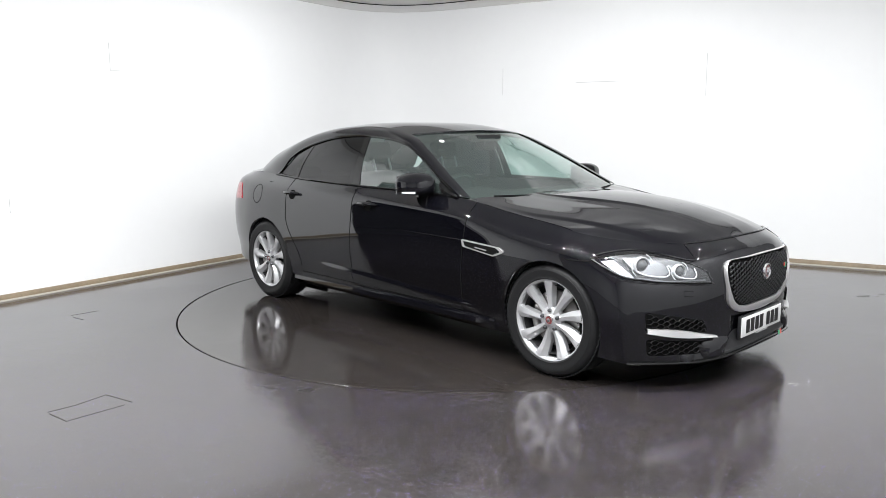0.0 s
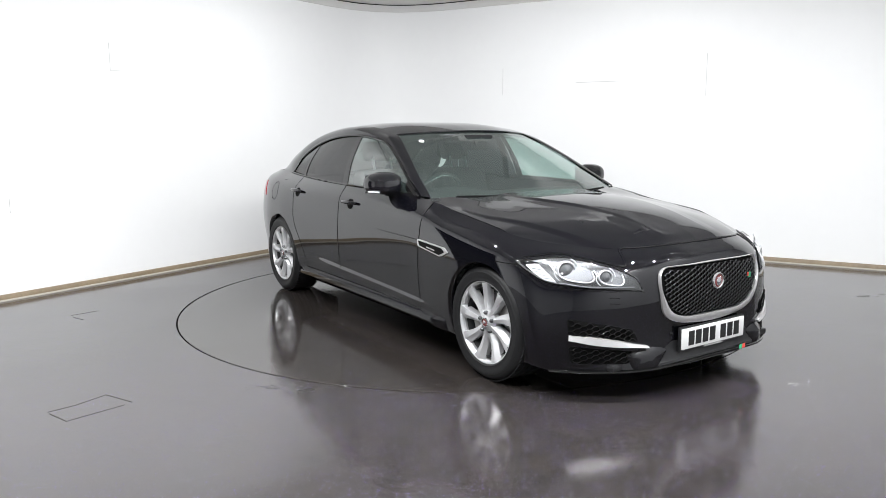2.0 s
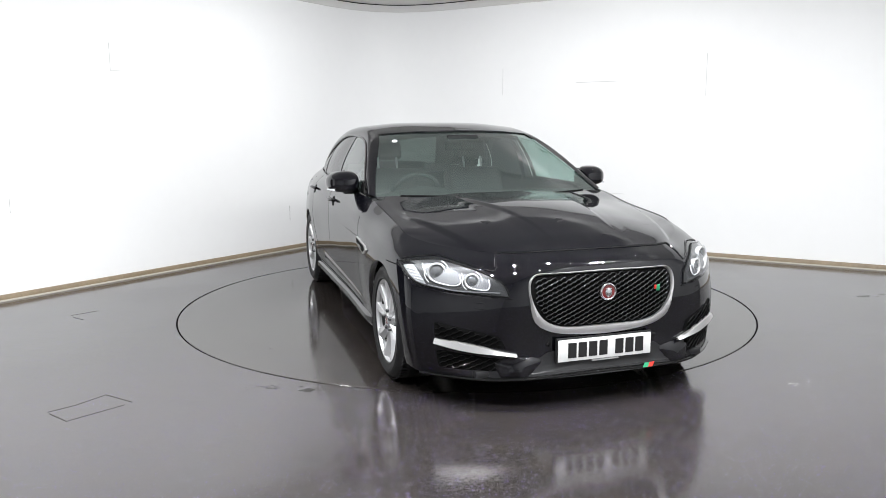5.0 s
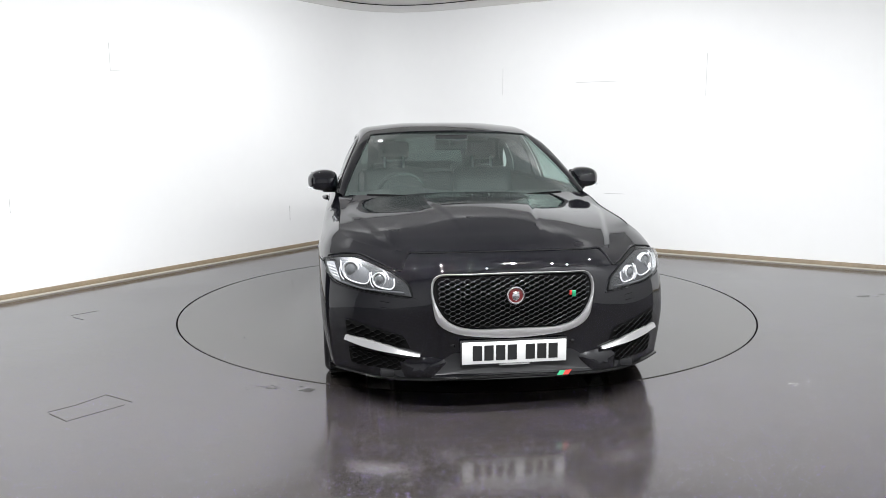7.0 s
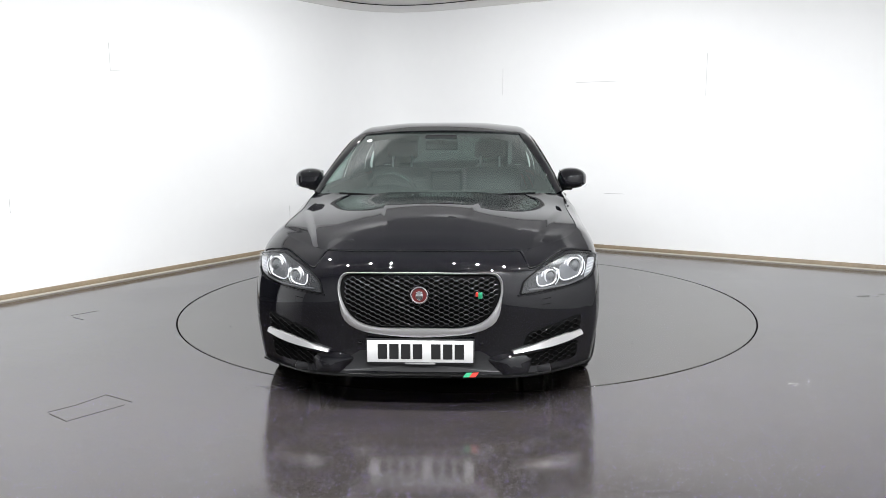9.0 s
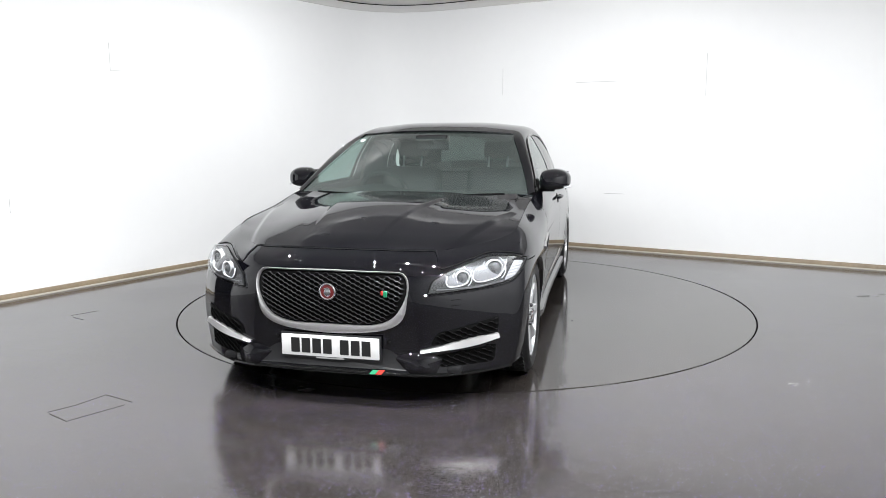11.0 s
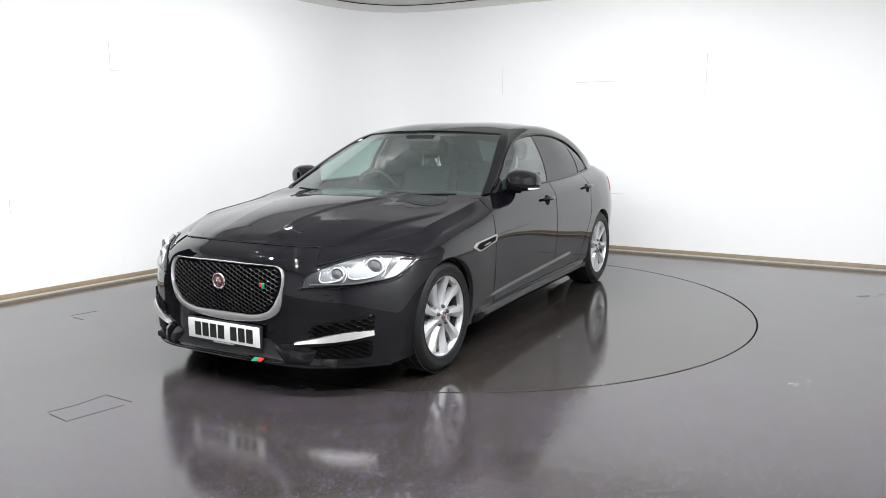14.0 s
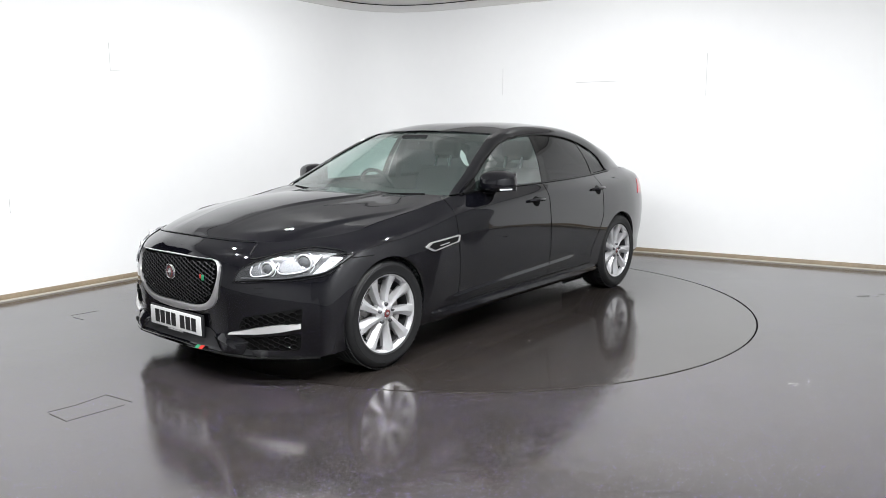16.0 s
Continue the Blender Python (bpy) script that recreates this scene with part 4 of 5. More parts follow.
def build_interior(car):
    part("cabin_floor", box_bm((-0.55, 0, 0.30), (2.6, 1.6, 0.06)), CABIN, car)
    rows = []
    for k in range(13):
        y = -0.76 + 1.52 * k / 12
        hood = 0.045 * math.exp(-((y + 0.37) / 0.17) ** 2)
        rows.append([Vector((0.88 - 0.16 * (y / 0.76) ** 2, y, 0.955)), Vector((0.66, y, 0.955)), Vector((0.44, y, 0.95 + hood)), Vector((0.36, y, 0.935 + hood)),
                     Vector((0.34, y, 0.86)), Vector((0.40, y, 0.62)), Vector((0.46, y, 0.36))])
    part("dashboard", grid_bm(rows), CABIN, car, "charcoal dashboard")
    m = Matrix.Translation((0.22, -0.37, 0.905)) @ Matrix.Rotation(radians(-66), 4, "Y")
    sw = part("steering_wheel", tube_bm([m @ Vector((0.18 * math.cos(a), 0.18 * math.sin(a), 0)) for a in np.linspace(0, 2 * math.pi, 40, endpoint=False)], 0.016, 10, True), LEATHER, car, "black leather steering wheel")
    part("rim_inlay", tube_bm([m @ Vector((0.178 * math.cos(a), 0.178 * math.sin(a), -0.012)) for a in np.linspace(-0.9, 0.9, 16)], 0.006, 6), CHROME, sw)
    part("spokes", box_bm((0, 0, -0.01), (0.11, 0.30, 0.03), m, 0.012), CABIN, sw)
    part("airbag_cover", box_bm((0, 0, 0.0), (0.14, 0.15, 0.05), m, 0.02), CABIN, sw)
    for y in (-0.37, 0.37):
        seat(car, -0.42, y)
    r = new("rear_seat")
    r.parent = car
    part("cushion", box_bm((-1.12, 0, 0.46), (0.5, 1.3, 0.18), bevel=0.06), LEATHER, r)
    lean = Matrix.Translation((-1.36, 0, 0.5)) @ Matrix.Rotation(radians(-24), 4, "Y")
    part("backrest", box_bm((0, 0, 0.26), (0.16, 1.3, 0.54), lean, 0.06), LEATHER, r)
    for y in (-0.38, 0.38):
        part("headrest", box_bm((0, y, 0.55), (0.09, 0.26, 0.12), lean, 0.04), LEATHER, r)
    part("parcel_shelf", box_bm((-1.72, 0, 0.985), (0.5, 1.2, 0.02)), CABIN, car)
    # overhead: mirror, sensor pod, headlining
    part("sensor_pod", box_bm((0.16, 0, 1.318), (0.12, 0.24, 0.045), pose(0, 0, 0), 0.018), CABIN, car)
    mi = part("rear_view_mirror", box_bm((0.14, 0, 1.262), (0.035, 0.24, 0.065), bevel=0.015, seg=3), CABIN, car)
    part("mirror_stem", tube_bm([(0.16, 0, 1.31), (0.15, 0, 1.27)], 0.012, 8), CABIN, mi)
    rows = [[Vector((x, y, z - 0.05 * (y / 0.56) ** 2)) for y in np.linspace(-0.56, 0.56, 9)] for x, z in ((0.06, 1.335), (-0.2, 1.375), (-0.6, 1.385), (-1.0, 1.35))]
    part("headlining", grid_bm(rows), CABIN, car)
    for sgn in (1, -1):
        rows = [[Vector((x, sgn * yy, z)) for yy, z in ((0.81, 0.965), (0.80, 0.90), (0.78, 0.55), (0.78, 0.32))] for x in np.linspace(0.7, -1.5, 9)]
        part("door_card", grid_bm(rows), CABIN, car)
        rows = [[Vector((x, sgn * y, z)) for y in (0.28 + 0.06 * k, 0.45, 0.55)] for k, (x, z) in enumerate(((-1.28, 1.325), (-1.50, 1.17), (-1.72, 1.0)))]
        part("pillar_trim", solid(grid_bm(rows), 0.01), CABIN, car)
        rows = [[Vector((x + dx, sgn * y, z)) for dx in (-0.035, 0.035)] for x, y, z in ((-0.46, 0.80, 0.95), (-0.42, 0.74, 1.15), (-0.40, 0.645, 1.33))]
        part("belt_pillar", grid_bm(rows), CABIN, car)


GRILLE = rounded([(-0.388, 0.680), (-0.2, 0.687), (0.2, 0.687), (0.388, 0.680), (0.398, 0.560), (0.300, 0.420), (-0.300, 0.420), (-0.398, 0.560)], [0.055, 0.1, 0.1, 0.055, 0.14, 0.14, 0.14, 0.14], 6)


def nose(y, z, off=0.0):
    p = on_skin(abs(y), z, 1, off)
    return Vector((p.x, p.y if y >= 0 else -p.y, p.z))


def inside(pt, poly):
    x, y = pt
    hit = False
    for i in range(len(poly)):
        (x1, y1), (x2, y2) = poly[i - 1], poly[i]
        if (y1 > y) != (y2 > y) and x < (x2 - x1) * (y - y1) / (y2 - y1) + x1:
            hit = not hit
    return hit


def honeycomb(place, poly, px, pz, material, name, parent, r=0.0035):
    """A mesh of stretched hexagons: wavy bars that touch row by row, kept inside an outline."""
    zs = [p[1] for p in poly]
    xs = [p[0] for p in poly]
    bm = bmesh.new()
    nz = int((max(zs) - min(zs)) / pz) + 2
    for i in range(nz):
        z0 = min(zs) + i * pz
        run = []
        k = 0
        x = min(xs)
        while x < max(xs) + px:
            # zigzag with flats
            ph = (k + 2 * (i % 2)) % 4
            dz = pz * 0.5 * (0.9 if ph in (0, 1) else -0.9)
            pt = (x, z0 + dz)
            if inside(pt, poly):
                run.append(place(*pt))
            else:
                if len(run) > 1:
                    strip(bm, run, r)
                run = []
            x += px * 0.5
            k += 1
        if len(run) > 1:
            strip(bm, run, r)
    return part(name, bm, material, parent)


def strip(bm, run, r):
    """A bar of square section along a run of points."""
    rings = []
    for p in run:
        rings.append([p + Vector((0, 0, r)), p + Vector((0.008, 0, 0)) * (1 if p.x > 0 else -1), p - Vector((0, 0, r)), p - Vector((0.010, 0, 0))])
    grid_bm(rings, True, bm)


def build_front(car):
    g = new("grille")
    g.parent = car
    poly = densify(GRILLE, 0.03)
    part("backing", grille_sheet(poly, 0.003), GAP, g)
    inner = [(y * 0.965, 0.535 + (z - 0.535) * 0.95) for y, z in poly]
    honeycomb(lambda y, z: nose(y, z, 0.009), inner, 0.0240, 0.0118, MESH, "mesh", g, 0.0019)
    # satin frame: broad below, thin above
    rings = []
    for y, z in poly:
        wdt = 0.009 + 0.038 * smooth01(0.58, 0.44, z)
        d = Vector((y, (z - 0.53) * 1.6)).normalized()
        a, b = (y, z), (y + d.x * wdt, z + d.y * wdt)
        mid = ((a[0] + b[0]) / 2, (a[1] + b[1]) / 2)
        rings.append([nose(*a, 0.002), nose(*a, 0.016), nose(*mid, 0.022), nose(*b, 0.014), nose(*b, -0.002)])
    rings.append(rings[0])
    bm = grid_bm(rings)
    bmesh.ops.remove_doubles(bm, verts=bm.verts, dist=1e-6)
    bmesh.ops.recalc_face_normals(bm, faces=bm.faces)
    part("surround", bm, SATIN, g, "satin silver grille surround")
    # round badge
    m = Matrix.Translation(nose(0, 0.589, 0.012)) @ Matrix.Rotation(radians(-90), 4, "Z")
    b = part("badge", lathe_bm([(0.0005, 0.014), (0.030, 0.012), (0.036, 0.010)], 32, m), BADGE, g, "round dark red badge")
    part("badge_ring", lathe_bm([(0.034, 0.010), (0.037, 0.016), (0.043, 0.014), (0.045, 0.004)], 32, m), CHROME, b)
    part("emblem", relief(m), CHROME, b)
    # small two-coloured tab
    part("grille_tab", box_bm(nose(0.292, 0.585, 0.018), (0.006, 0.020, 0.030), bevel=0.003), GREENTAPE, g, "small green tab")
    part("grille_tab", box_bm(nose(0.276, 0.590, 0.018), (0.006, 0.012, 0.022), bevel=0.003), REDTAPE, g, "small red tab")
    # number plate
    pl = new("number_plate")
    pl.parent = car
    x0 = 2.283
    part("plate_base", box_bm((x0, 0, 0.305), (0.006, 0.522, 0.110), bevel=0.003), PLATE, pl, "white number plate")
    part("plate_holder", box_bm((x0 - 0.012, 0, 0.303), (0.018, 0.535, 0.128), bevel=0.004), TRIM, pl)
    # characters shown as plain bars
    adv = [(-0.185, 0.046), (-0.128, 0.046), (-0.070, 0.046), (-0.012, 0.046), (0.078, 0.046), (0.136, 0.046), (0.193, 0.046)]
    for y, w in adv:
        part("character_bar", box_bm((x0 + 0.0036, y, 0.305), (0.002, w, 0.076)), INK, pl, smooth=False)
    part("caption_bar", box_bm((x0 + 0.001, 0.0, 0.2445), (0.008, 0.15, 0.006)), CAPTION, pl, smooth=False)
    # lower intake between the bumper corners: a flush dark sheet, its recess shade put into the colour
    poly = densify(rounded([(-0.47, 0.190), (-0.30, 0.300), (0.30, 0.300), (0.47, 0.190), (0.30, 0.200), (-0.30, 0.200)], 0.015, 3), 0.04)
    part("lower_intake", front_sheet(poly, 0.003), TRIM, car)
    # splitter edge with the two-coloured stripe
    pts = [nose(y, 0.186 - 0.012 * (y / 0.42) ** 2, 0.006) for y in np.linspace(-0.42, 0.42, 29)]
    part("splitter", tube_bm(pts, 0.010, 8, flat=0.8), GLOSS, car, "gloss black lower lip")
    for y0, mt in ((0.222, GREENTAPE), (0.253, REDTAPE)):
        bm = grid_bm([[nose(y0 + k * 0.0152 + (z - 0.190) * 0.9, z, 0.0165) for k in range(3)] for z in (0.175, 0.184, 0.195)])
        part("stripe_tape", solid(bm, 0.001), mt, car, "coloured tape on the lower lip")
    for sgn in (1, -1):
        build_corner(car, sgn)


def relief(m):
    """A plain raised shape in the middle of the badge."""
    bm = bmesh.new()
    bmesh.ops.create_icosphere(bm, subdivisions=2, radius=1, matrix=m @ Matrix.Translation((0, 0.012, -0.002)) @ Matrix.Diagonal((0.020, 0.008, 0.024, 1)))
    bmesh.ops.create_icosphere(bm, subdivisions=1, radius=1, matrix=m @ Matrix.Translation((-0.011, 0.013, 0.013)) @ Matrix.Diagonal((0.006, 0.005, 0.007, 1)))
    bmesh.ops.create_icosphere(bm, subdivisions=1, radius=1, matrix=m @ Matrix.Translation((0.011, 0.013, 0.013)) @ Matrix.Diagonal((0.006, 0.005, 0.007, 1)))
    return bm


def grille_sheet(poly, off):
    return front_sheet(poly, off, (0, 0.535))


def front_sheet(poly, off, c=None):
    c = c or (sum(p[0] for p in poly) / len(poly), sum(p[1] for p in poly) / len(poly))
    rings = [[nose(c[0] + (y - c[0]) * f, c[1] + (z - c[1]) * f, off) for y, z in poly] for f in (0.02, 0.25, 0.5, 0.75, 1.0)]
    bm = grid_bm(rings, True)
    bmesh.ops.recalc_face_normals(bm, faces=bm.faces)
    return bm


def corner_pt(y, z, off, sgn):
    p = on_skin(y, z, 1, off)
    return Vector((p.x, p.y * sgn, p.z))


def build_corner(car, sgn):
    """Headlamp, fog opening with blade, and meshes of one bumper corner; outlines in (y, z)."""
    def sheet(poly, off, thick=0.0):
        c = (sum(p[0] for p in poly) / len(poly), sum(p[1] for p in poly) / len(poly))
        rings = [[corner_pt(c[0] + (y - c[0]) * f, c[1] + (z - c[1]) * f, off, sgn) for y, z in poly] for f in (0.02, 0.2, 0.4, 0.6, 0.8, 1.0)]
        if thick:
            rings.append([corner_pt(y, z, off - thick, sgn) for y, z in poly])
        bm = grid_bm(rings, True)
        bmesh.ops.recalc_face_normals(bm, faces=bm.faces)
        return bm
    h = new("headlamp")
    h.parent = car
    out = densify(rounded([(0.490, 0.580), (0.508, 0.640), (0.578, 0.684), (0.663, 0.712), (0.745, 0.733), (0.847, 0.724), (0.918, 0.706), (0.905, 0.660), (0.868, 0.616), (0.772, 0.598), (0.644, 0.588)],
                          [0.006, 0.02, 0.03, 0.03, 0.02, 0.03, 0.006, 0.03, 0.04, 0.03, 0.02], 4), 0.02)
    part("lamp_body", sheet(out, 0.002, 0.01), LAMP_DARK, h, "dark headlamp bezel")
    tilt = Vector((1, 0.50 * sgn, 0.10)).normalized()
    q = Vector((0, 1, 0)).rotation_difference(tilt).to_matrix().to_4x4()
    for yy, zz, rr, box, guide in (
            (0.776, 0.674, 0.046, [(0.052, 0.034), (-0.010, 0.040), (-0.085, 0.012), (-0.092, -0.030), (-0.060, -0.050), (0.010, -0.050), (0.046, -0.020)],
             [(0.048, 0.030), (0.042, -0.010), (0.022, -0.038), (-0.010, -0.050), (-0.060, -0.055), (-0.088, -0.040), (-0.092, -0.004)]),
            (0.640, 0.646, 0.036, [(0.034, 0.030), (-0.010, 0.030), (-0.066, 0.012), (-0.070, -0.020), (-0.050, -0.036), (0.010, -0.036), (0.030, -0.012)],
             [(0.036, 0.028), (0.029, -0.006), (0.014, -0.030), (-0.020, -0.038), (-0.054, -0.038), (-0.070, -0.020), (-0.070, 0.010)])):
        poly = densify(rounded([(yy + a, zz + b) for a, b in box], 0.012, 3), 0.02)
        part("reflector", sheet(poly, 0.005), LAMP_BASE, h, "silvered headlamp reflector")
        p = corner_pt(yy, zz, 0.005, sgn)
        m = Matrix.Translation(p) @ q
        pr = part("projector", lathe_bm([(0.0005, 0.016), (rr * 0.4, 0.014), (rr * 0.7, 0.007), (rr * 0.82, 0.0)], 28, m), PROJ, h, "dark projector lens")
        part("lamp_ring", lathe_bm([(rr * 0.80, -0.002), (rr * 0.86, 0.010), (rr * 0.98, 0.012), (rr * 1.06, 0.006), (rr * 1.06, -0.012)], 28, m), ALLOY, pr)
        part("halo", tube_bm([m @ Vector((rr * 1.36 * math.cos(a), 0.004, rr * 1.36 * math.sin(a))) for a in np.linspace(radians(120), radians(400), 26)], 0.0028, 6), DRL, pr)
        path = [corner_pt(yy + a, zz + b, 0.012, sgn) for a, b in crom(guide, np.linspace(0, len(guide) - 1, 22))]
        part("light_guide", tube_bm(path, 0.0034, 6), DRL, h, "white light guide")
    side = densify(rounded([(0.902, 0.694), (0.862, 0.702), (0.826, 0.614), (0.868, 0.628), (0.888, 0.655)], 0.008, 3), 0.02)
    part("side_reflector", sheet(side, 0.006), LAMP_RIB, h)
    for k in range(4):
        t = (k + 0.5) / 4
        pts = [corner_pt(0.895 - 0.03 * t + (-0.034) * s, 0.688 - 0.055 * t - 0.006 * s, 0.009, sgn) for s in np.linspace(0, 1, 4)]
        part("rib", tube_bm(pts, 0.003, 6), DRL, h)
    floor_strip = [corner_pt(y, 0.597 + 0.02 * smooth01(0.70, 0.86, y), 0.009, sgn) for y in np.linspace(0.53, 0.82, 14)]
    part("lower_trim", tube_bm(floor_strip, 0.004, 6), LAMP_BASE, h)
    part("lens_cover", facing(sheet(out, 0.018, 0.016)), LENS, h, "clear polycarbonate lens").visible_shadow = False
    part("lamp_gap", tube_bm([corner_pt(y, z, 0.003, sgn) for y, z in out], 0.0035, 5, True), GAP, h)
    low = [(0.478, 0.572), (0.56, 0.575), (0.644, 0.580), (0.772, 0.590), (0.868, 0.607), (0.908, 0.650)]
    part("bumper_edge", tube_bm([corner_pt(y, z, 0.001, sgn) for y, z in crom(low, np.linspace(0, 5, 30))], 0.004, 8), PAINT, car)
    # fog opening
    f = new("bumper_vent")
    f.parent = car
    up = densify(rounded([(0.500, 0.318), (0.808, 0.352), (0.815, 0.445), (0.535, 0.385)], 0.02, 3), 0.03)
    lo = densify(rounded([(0.545, 0.208), (0.790, 0.208), (0.802, 0.300), (0.515, 0.268)], 0.02, 3), 0.03)
    for poly in (up, lo):
        # flush black sheet: the opening's shaded depth is put into its colour
        part("recess", sheet(poly, 0.002), GAP, f)
        honeycomb(lambda y, z: corner_pt(y, z, 0.006, sgn), poly, 0.0240, 0.0135, GLOSS, "mesh", f, 0.0018)
    rows = []
    for t in np.linspace(0, 1, 14):
        y = 0.455 + (0.805 - 0.455) * t
        zc = 0.291 + 0.056 * t
        hh = 0.005 + 0.016 * smooth01(0, 0.6, t) * (1 - 0.55 * smooth01(0.72, 1, t))
        rows.append([corner_pt(y, zc + hh, 0.002, sgn), corner_pt(y, zc + hh * 0.9, 0.020, sgn), corner_pt(y, zc - hh * 0.7, 0.030, sgn), corner_pt(y, zc - hh, 0.003, sgn)])
    bm = grid_bm(rows)
    bmesh.ops.recalc_face_normals(bm, faces=bm.faces)
    part("blade", bm, SATIN, f, "satin silver blade")
    # corner fin that sweeps from the vent down to the lip
    fin = densify(rounded([(0.562, 0.256), (0.475, 0.282), (0.400, 0.284), (0.322, 0.262), (0.375, 0.210), (0.424, 0.170), (0.530, 0.171), (0.545, 0.210)], 0.03, 4), 0.03)
    cy, cz = 0.455, 0.226
    rings = [[corner_pt(cy + (y - cy) * f, cz + (z - cz) * f, 0.003 + 0.020 * (1 - f ** 2.2), sgn) for y, z in fin] for f in (0.02, 0.25, 0.5, 0.7, 0.85, 1.0)]
    bm = grid_bm(rings, True)
    part("bumper_fin", facing(bm, (1.5, 0, 0.3)), PAINT, car)
    # lip
    pts = [corner_pt(y, 0.174 - 0.006 * smooth01(0.42, 0.6, y), 0.008, sgn) for y in np.linspace(0.42, 0.86, 16)]
    part("bumper_lip", tube_bm(pts, 0.010, 8, flat=0.8), GLOSS, car)
    # tow-eye / washer cover outline
    s = [corner_pt(y, z, 0.002, sgn) for y, z in ((0.60, 0.545), (0.645, 0.548), (0.645, 0.520), (0.60, 0.517), (0.60, 0.545))]
    bm = bmesh.new()
    grid_bm([[p + Vector((0, 0, 0.001)) for p in s], [p - Vector((0, 0, 0.001)) for p in s]], bm=bm)
    part("washer_cover_gap", bm, GAP, car)
    # parking sensor
    p = corner_pt(0.30, 0.335, 0.002, sgn)
    part("parking_sensor", lathe_bm([(0.0005, 0.003), (0.010, 0.002), (0.012, 0)], 16, Matrix.Translation(p) @ Matrix.Rotation(radians(-90), 4, "Z")), GLOSS, car)


def flank(x, z, off, sgn):
    p = on_skin(x, z, 0, off)
    return Vector((p.x, p.y * sgn, p.z))


def build_flank(car, sgn):
    # glass: front door, rear door, quarter
    pane(car, "front_door_glass", 0.575, 0.50, -0.285, -0.350, SIDEGLASS, sgn, "tinted front door glass").visible_shadow = False
    pane(car, "rear_door_glass", -0.365, -0.405, -1.13, -1.02, PRIVACY, sgn, "dark privacy rear door glass")
    pane(car, "quarter_glass", -1.165, -1.055, -1.455, -1.19, PRIVACY, sgn, "dark privacy quarter glass")
    pane(car, "pillar_cover", -0.285, -0.350, -0.365, -0.405, GLOSS, sgn, "gloss black centre pillar cover", inset=0.002, n=4)
    pane(car, "glass_divider", -1.13, -1.02, -1.165, -1.055, GLOSS, sgn, inset=0.002, n=3)
    pane(car, "mirror_sail", 0.70, 0.66, 0.575, 0.50, GLOSS, sgn, "gloss black mirror mounting panel", inset=0.003, n=6)
    # waist strip under the glass
    P = [crest(x) for x in np.linspace(0.70, -1.50, 40)]
    part("waist_strip", tube_bm([Vector((p.x, (p.y + 0.004) * sgn, p.z + 0.002)) for p in P], 0.007, 6), GLOSS, car, "gloss black waist strip")
    P = [Vector(crom(RAIL_LOW, [t])[0]) for t in np.linspace(0.3, 8, 50)]
    part("window_surround", tube_bm([Vector((p.x, (p.y + 0.002) * sgn, p.z)) for p in P], 0.009, 6), GLOSS, car, "gloss black window surround")
    # panel gaps
    def vseam(fx, z0, z1, n=20):
        seam(car, [flank(fx(z), z, 0.0015, sgn) for z in np.linspace(z0, z1, n)])
    vseam(lambda z: 0.80 + 0.055 * smooth01(0.45, 0.92, z), 0.27, 0.945)
    vseam(lambda z: -0.285 - 0.040 * smooth01(0.9, 0.5, z), 0.28, 0.975)
    vseam(lambda z: -1.145 if z > 0.72 else -1.145 + 0.17 * smooth01(0.72, 0.35, z), 0.34, 0.995)
    seam(car, [flank(x, 0.275 + 0.012 * (0.8 - x) / 1.8, 0.0015, sgn) for x in np.linspace(0.80, -0.97, 30)])
    seam(car, [flank(x, 0.690, 0.0015, sgn) for x in np.linspace(1.60, 1.75, 8)], 0.005)
    # sill skirt
    rows = []
    for x in np.linspace(1.075, -1.06, 30):
        y = on_skin(x, 0.27, 0).y
        f = smooth01(1.09, 0.99, x)
        rows.append([Vector((x, sgn * (y + k * f + q), zz)) for k, q, zz in ((0.002, -0.006, 0.264), (0.026, -0.003, 0.250), (0.032, -0.006, 0.222), (0.012, -0.016, 0.190), (0, -0.15, 0.180))])
    for end in (0, -1):                                   # closed ends
        mid = sum(rows[end], Vector()) / len(rows[end])
        cap = [p.lerp(mid, 0.98) for p in rows[end]]
        rows = [cap] + rows if end == 0 else rows + [cap]
    bm = grid_bm(rows)
    bmesh.ops.recalc_face_normals(bm, faces=bm.faces)
    part("side_skirt", bm, PAINT, car, "gloss black side skirt")
    # fine crease from the wing vent over the front door
    xs = np.linspace(0.82, 0.16, 24)
    part("door_crease", tube_bm([flank(x, 0.7155 + 0.018 * (0.82 - x), -0.0005, sgn) for x in xs], [0.0004 + 0.0030 * smooth01(0.16, 0.55, x) for x in xs], 8), PAINT, car)
    # handles with finger bowls
    for hx, hz in ((-0.10, 0.862), (-1.06, 0.884)):
        hd = new("door_handle")
        hd.parent = car
        c = [(hx + 0.045 * math.cos(a), hz + 0.036 * math.sin(a)) for a in np.linspace(0, 2 * math.pi, 20, endpoint=False)]
        part("finger_bowl", skin_patch(c, 0, 0.002, 3, sgn), GAP, hd)
        pts = [flank(hx - 0.105 + 0.21 * t, hz + 0.008 , 0.010 + 0.024 * math.sin(math.pi * min(1, max(0, t))) ** 0.5, sgn) for t in np.linspace(0, 1, 13)]
        part("grip", tube_bm(pts, [0.012 + 0.004 * math.sin(math.pi * t) for t in np.linspace(0, 1, 13)], 10, flat=0.9), PAINT, hd)
    # wing vent
    v = new("wing_vent")
    v.parent = car
    o = densify(rounded([(0.825, 0.722), (0.835, 0.678), (1.10, 0.648), (1.18, 0.680), (1.14, 0.705)], 0.012, 3), 0.03)
    part("vent_frame", skin_patch(o, 0, 0.010, 4, sgn, 0.012), SATIN, v, "satin silver wing vent frame")
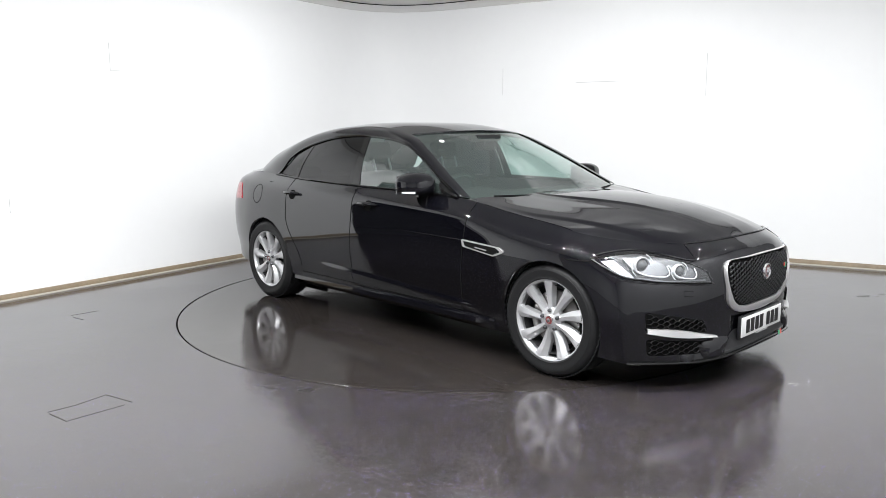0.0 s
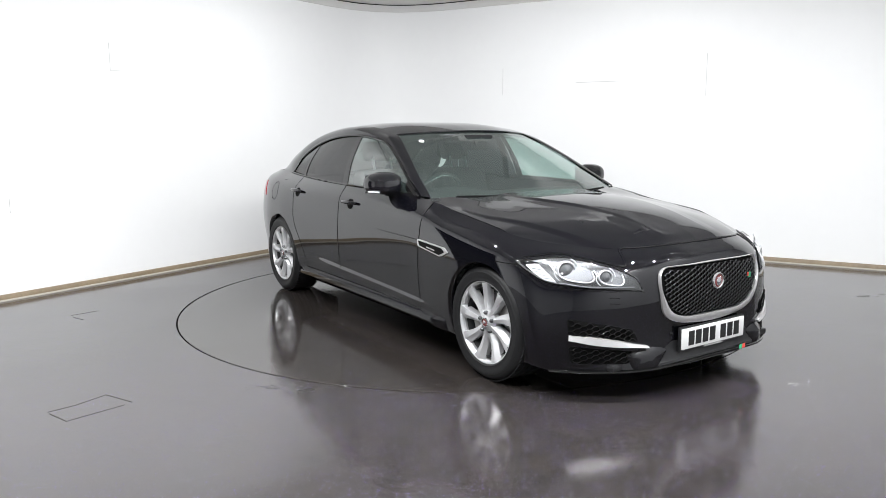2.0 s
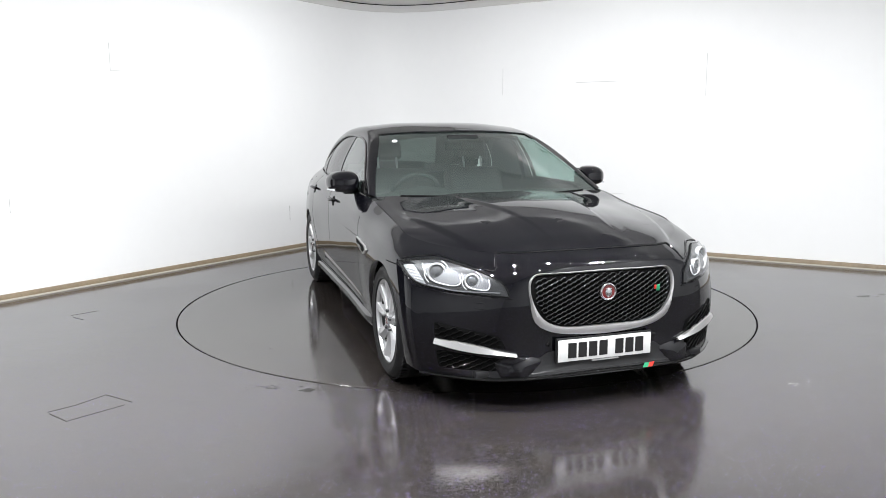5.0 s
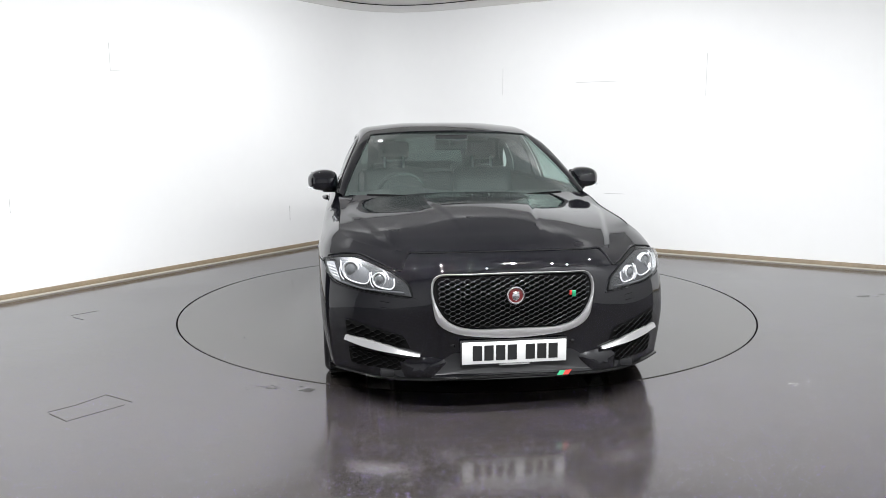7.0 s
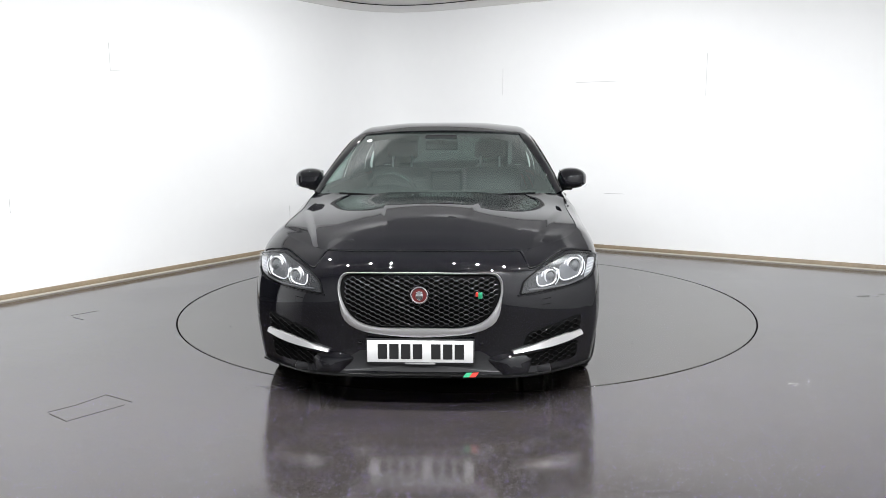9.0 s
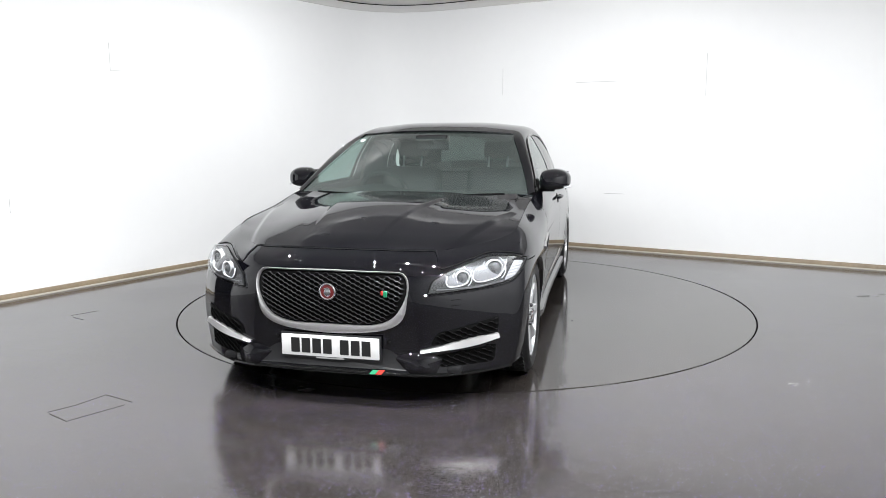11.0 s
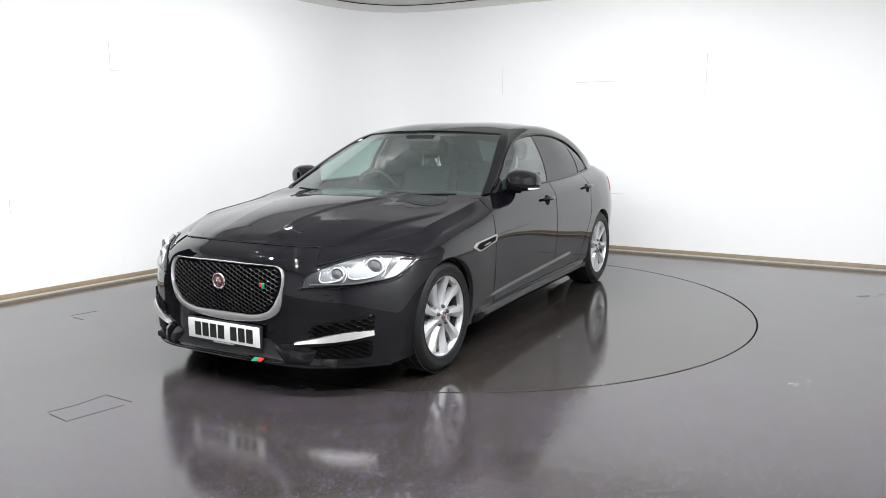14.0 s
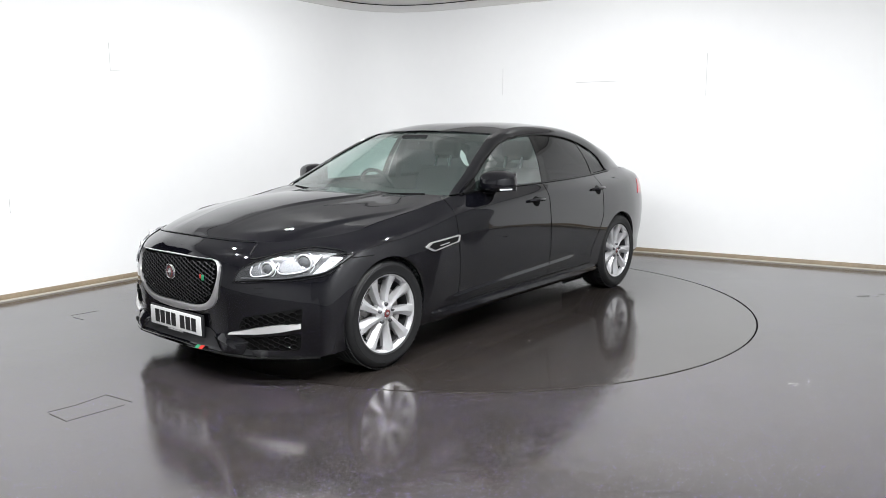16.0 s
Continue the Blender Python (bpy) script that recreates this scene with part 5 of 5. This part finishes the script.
    o2 = densify(rounded([(0.846, 0.714), (0.860, 0.685), (1.095, 0.657), (1.155, 0.680), (1.118, 0.700)], 0.008, 3), 0.03)
    part("vent_slot", skin_patch(o2, 0, 0.0125, 3, sgn), GAP, v)
    part("vent_bar", skin_patch([(0.95, 0.690), (0.95, 0.683), (1.05, 0.675), (1.05, 0.682)], 0, 0.0145, 2, sgn), SATIN, v)
    # mirror
    mr = new("door_mirror")
    mr.parent = car
    bm = bmesh.new()
    bmesh.ops.create_uvsphere(bm, u_segments=32, v_segments=20, radius=1)
    for q in bm.verts:
        x, y, z = q.co
        def sq(a, e):
            return math.copysign(abs(a) ** e, a)
        fx = sq(x, 0.75)
        px = 0.125 * (fx if fx > 0 else fx * 0.62)
        py = 0.104 * sq(y, 0.7)
        pz = (0.080 if z > 0 else 0.066) * sq(z, 0.7 if z > 0 else 0.5) * (1 - 0.22 * (y > 0) * y)
        q.co = (px - 0.03 * y, py, pz)
    bmesh.ops.transform(bm, matrix=Matrix.Translation((0.40, 0.940 * sgn, 1.030)) @ Matrix.Diagonal((1, sgn, 1, 1)), verts=bm.verts)
    bmesh.ops.recalc_face_normals(bm, faces=bm.faces)
    part("mirror_housing", bm, PAINT, mr)
    pts = []
    for a in np.linspace(radians(80), radians(34), 12):
        px, py = 0.125 * math.cos(a) ** 0.75, 0.104 * math.sin(a) ** 0.7
        pts.append(Vector((0.40 + px * 0.985 - 0.03 * math.sin(a), sgn * (0.940 + py * 0.985), 1.030 - 0.044)))
    part("indicator_strip", tube_bm(pts, 0.0055, 8), DRL, mr, "clear indicator strip")
    part("mirror_foot", tube_bm([(0.47, 0.79 * sgn, 0.958), (0.45, 0.85 * sgn, 0.966), (0.42, 0.93 * sgn, 0.970)], [0.030, 0.024, 0.032], 10, flat=0.45), GLOSS, mr)
    part("mirror_glass", box_bm((0.325, 0.940 * sgn, 1.030), (0.006, 0.165, 0.120), bevel=0.002), CHROME, mr)
    # arch liners
    for ax, az, r in ARCHES:
        yo = 0.86 if ax > 0 else 0.81
        rows = [[Vector((ax + (r + 0.002) * math.cos(a), sgn * y, az + (r + 0.002) * math.sin(a))) for a in np.linspace(-0.25, math.pi + 0.25, 30)] for y in (yo, 0.5)]
        grid = grid_bm(rows)
        part("arch_liner", grid, TRIM, car)
        part("arch_wall", box_bm((ax, 0.53 * sgn, az + 0.05), (2 * r, 0.02, 2 * r * 0.95)), TRIM, car)
    # tail lamp
    t = densify(rounded([(-2.02, 0.93), (-1.93, 0.80), (-2.12, 0.79), (-2.16, 0.92)], 0.015, 3), 0.03)
    part("tail_lamp", skin_patch(t, 0, 0.004, 4, sgn, 0.006), RED, car, "red tail lamp")
    # wiper
    part("wiper", tube_bm([(0.925, 0.38 * sgn, 0.962), (0.880, 0.52 * sgn, 0.963), (0.832, 0.65 * sgn, 0.964)], [0.003, 0.006, 0.006], 6), GAP, car)


def build_car():
    car = new("car")
    tagged(car, "gloss black four-door saloon on silver nine-spoke alloy wheels", "car")
    build_body(car)
    build_interior(car)
    for x, y in ((1.479, 0.925), (-1.479, 0.872)):
        build_wheel(car, x, y, x > 0)
        build_wheel(car, x, -y, x > 0)
    build_front(car)
    for sgn in (1, -1):
        build_flank(car, sgn)
    # fuel flap on the right rear wing
    seam(car, [flank(-1.62 + 0.075 * math.cos(a), 0.86 + 0.075 * math.sin(a), 0.0015, -1) for a in np.linspace(0, 2 * math.pi, 30)], 0.004)
    # bonnet shut line
    P = shut_line()
    for sgn in (1, -1):
        part("bonnet_gap", tube_bm([Vector((p.x, p.y * sgn, p.z + 0.0005)) for p in P], 0.0028, 5), GAP, car)
        part("bonnet_gap", tube_bm([Vector((p[0], p[1] * sgn, p[2] + 0.0003)) for p in crom(NET[-1], np.linspace(7.6, 5.4, 40))], 0.0016, 5), GAP, car)
        # the rolled edge of the bonnet panel just behind the gap
        part("bonnet_edge", tube_bm([Vector((p.x - 0.005, p.y * 0.995 * sgn, p.z + 0.0035)) for p in P], 0.0060, 8), PAINT, car)
        H = [Vector(crom(ROOF_FRONT, [t])[0]) for t in np.linspace(0, 2, 24)]
        part("roof_edge", tube_bm([Vector((p.x + 0.003, p.y * sgn, p.z - 0.002)) for p in H], 0.006, 8), PAINT, car)
    # underbody
    part("underbody", box_bm((0, 0, 0.21), (3.9, 1.1, 0.05), bevel=0.02), TRIM, car)
    part("underbody", box_bm((-0.02, 0, 0.23), (2.15, 1.72, 0.06), bevel=0.02), TRIM, car)
    part("underbody", box_bm((2.0, 0, 0.19), (0.36, 1.3, 0.04), bevel=0.015), TRIM, car)
    # round permit sticker in the windscreen
    p = Vector((0.238, -0.525, 1.302))
    m = Matrix.Translation(p) @ Vector((0, 1, 0)).rotation_difference(Vector((0.45, -0.12, 0.88)).normalized()).to_matrix().to_4x4()
    part("sticker", lathe_bm([(0.0005, 0), (0.020, 0)], 20, m), PAPER, car, "small round white sticker")
    promote(car)
    for o in car.children:
        o.location = (CAR_X, CAR_Y, 0)
    return car


# ---------------------------------------------------------------- the place
build_room()
build_stains()
build_lamps()
turntable = build_turntable()
car_thing = build_car()


def motions():
    """The turntable and the car on it turn together."""
    for thing in (turntable, car_thing):
        walk(thing, [(t, pose(0, 0, 0, 0, 0, a)) for t, a in TURN])


motions()
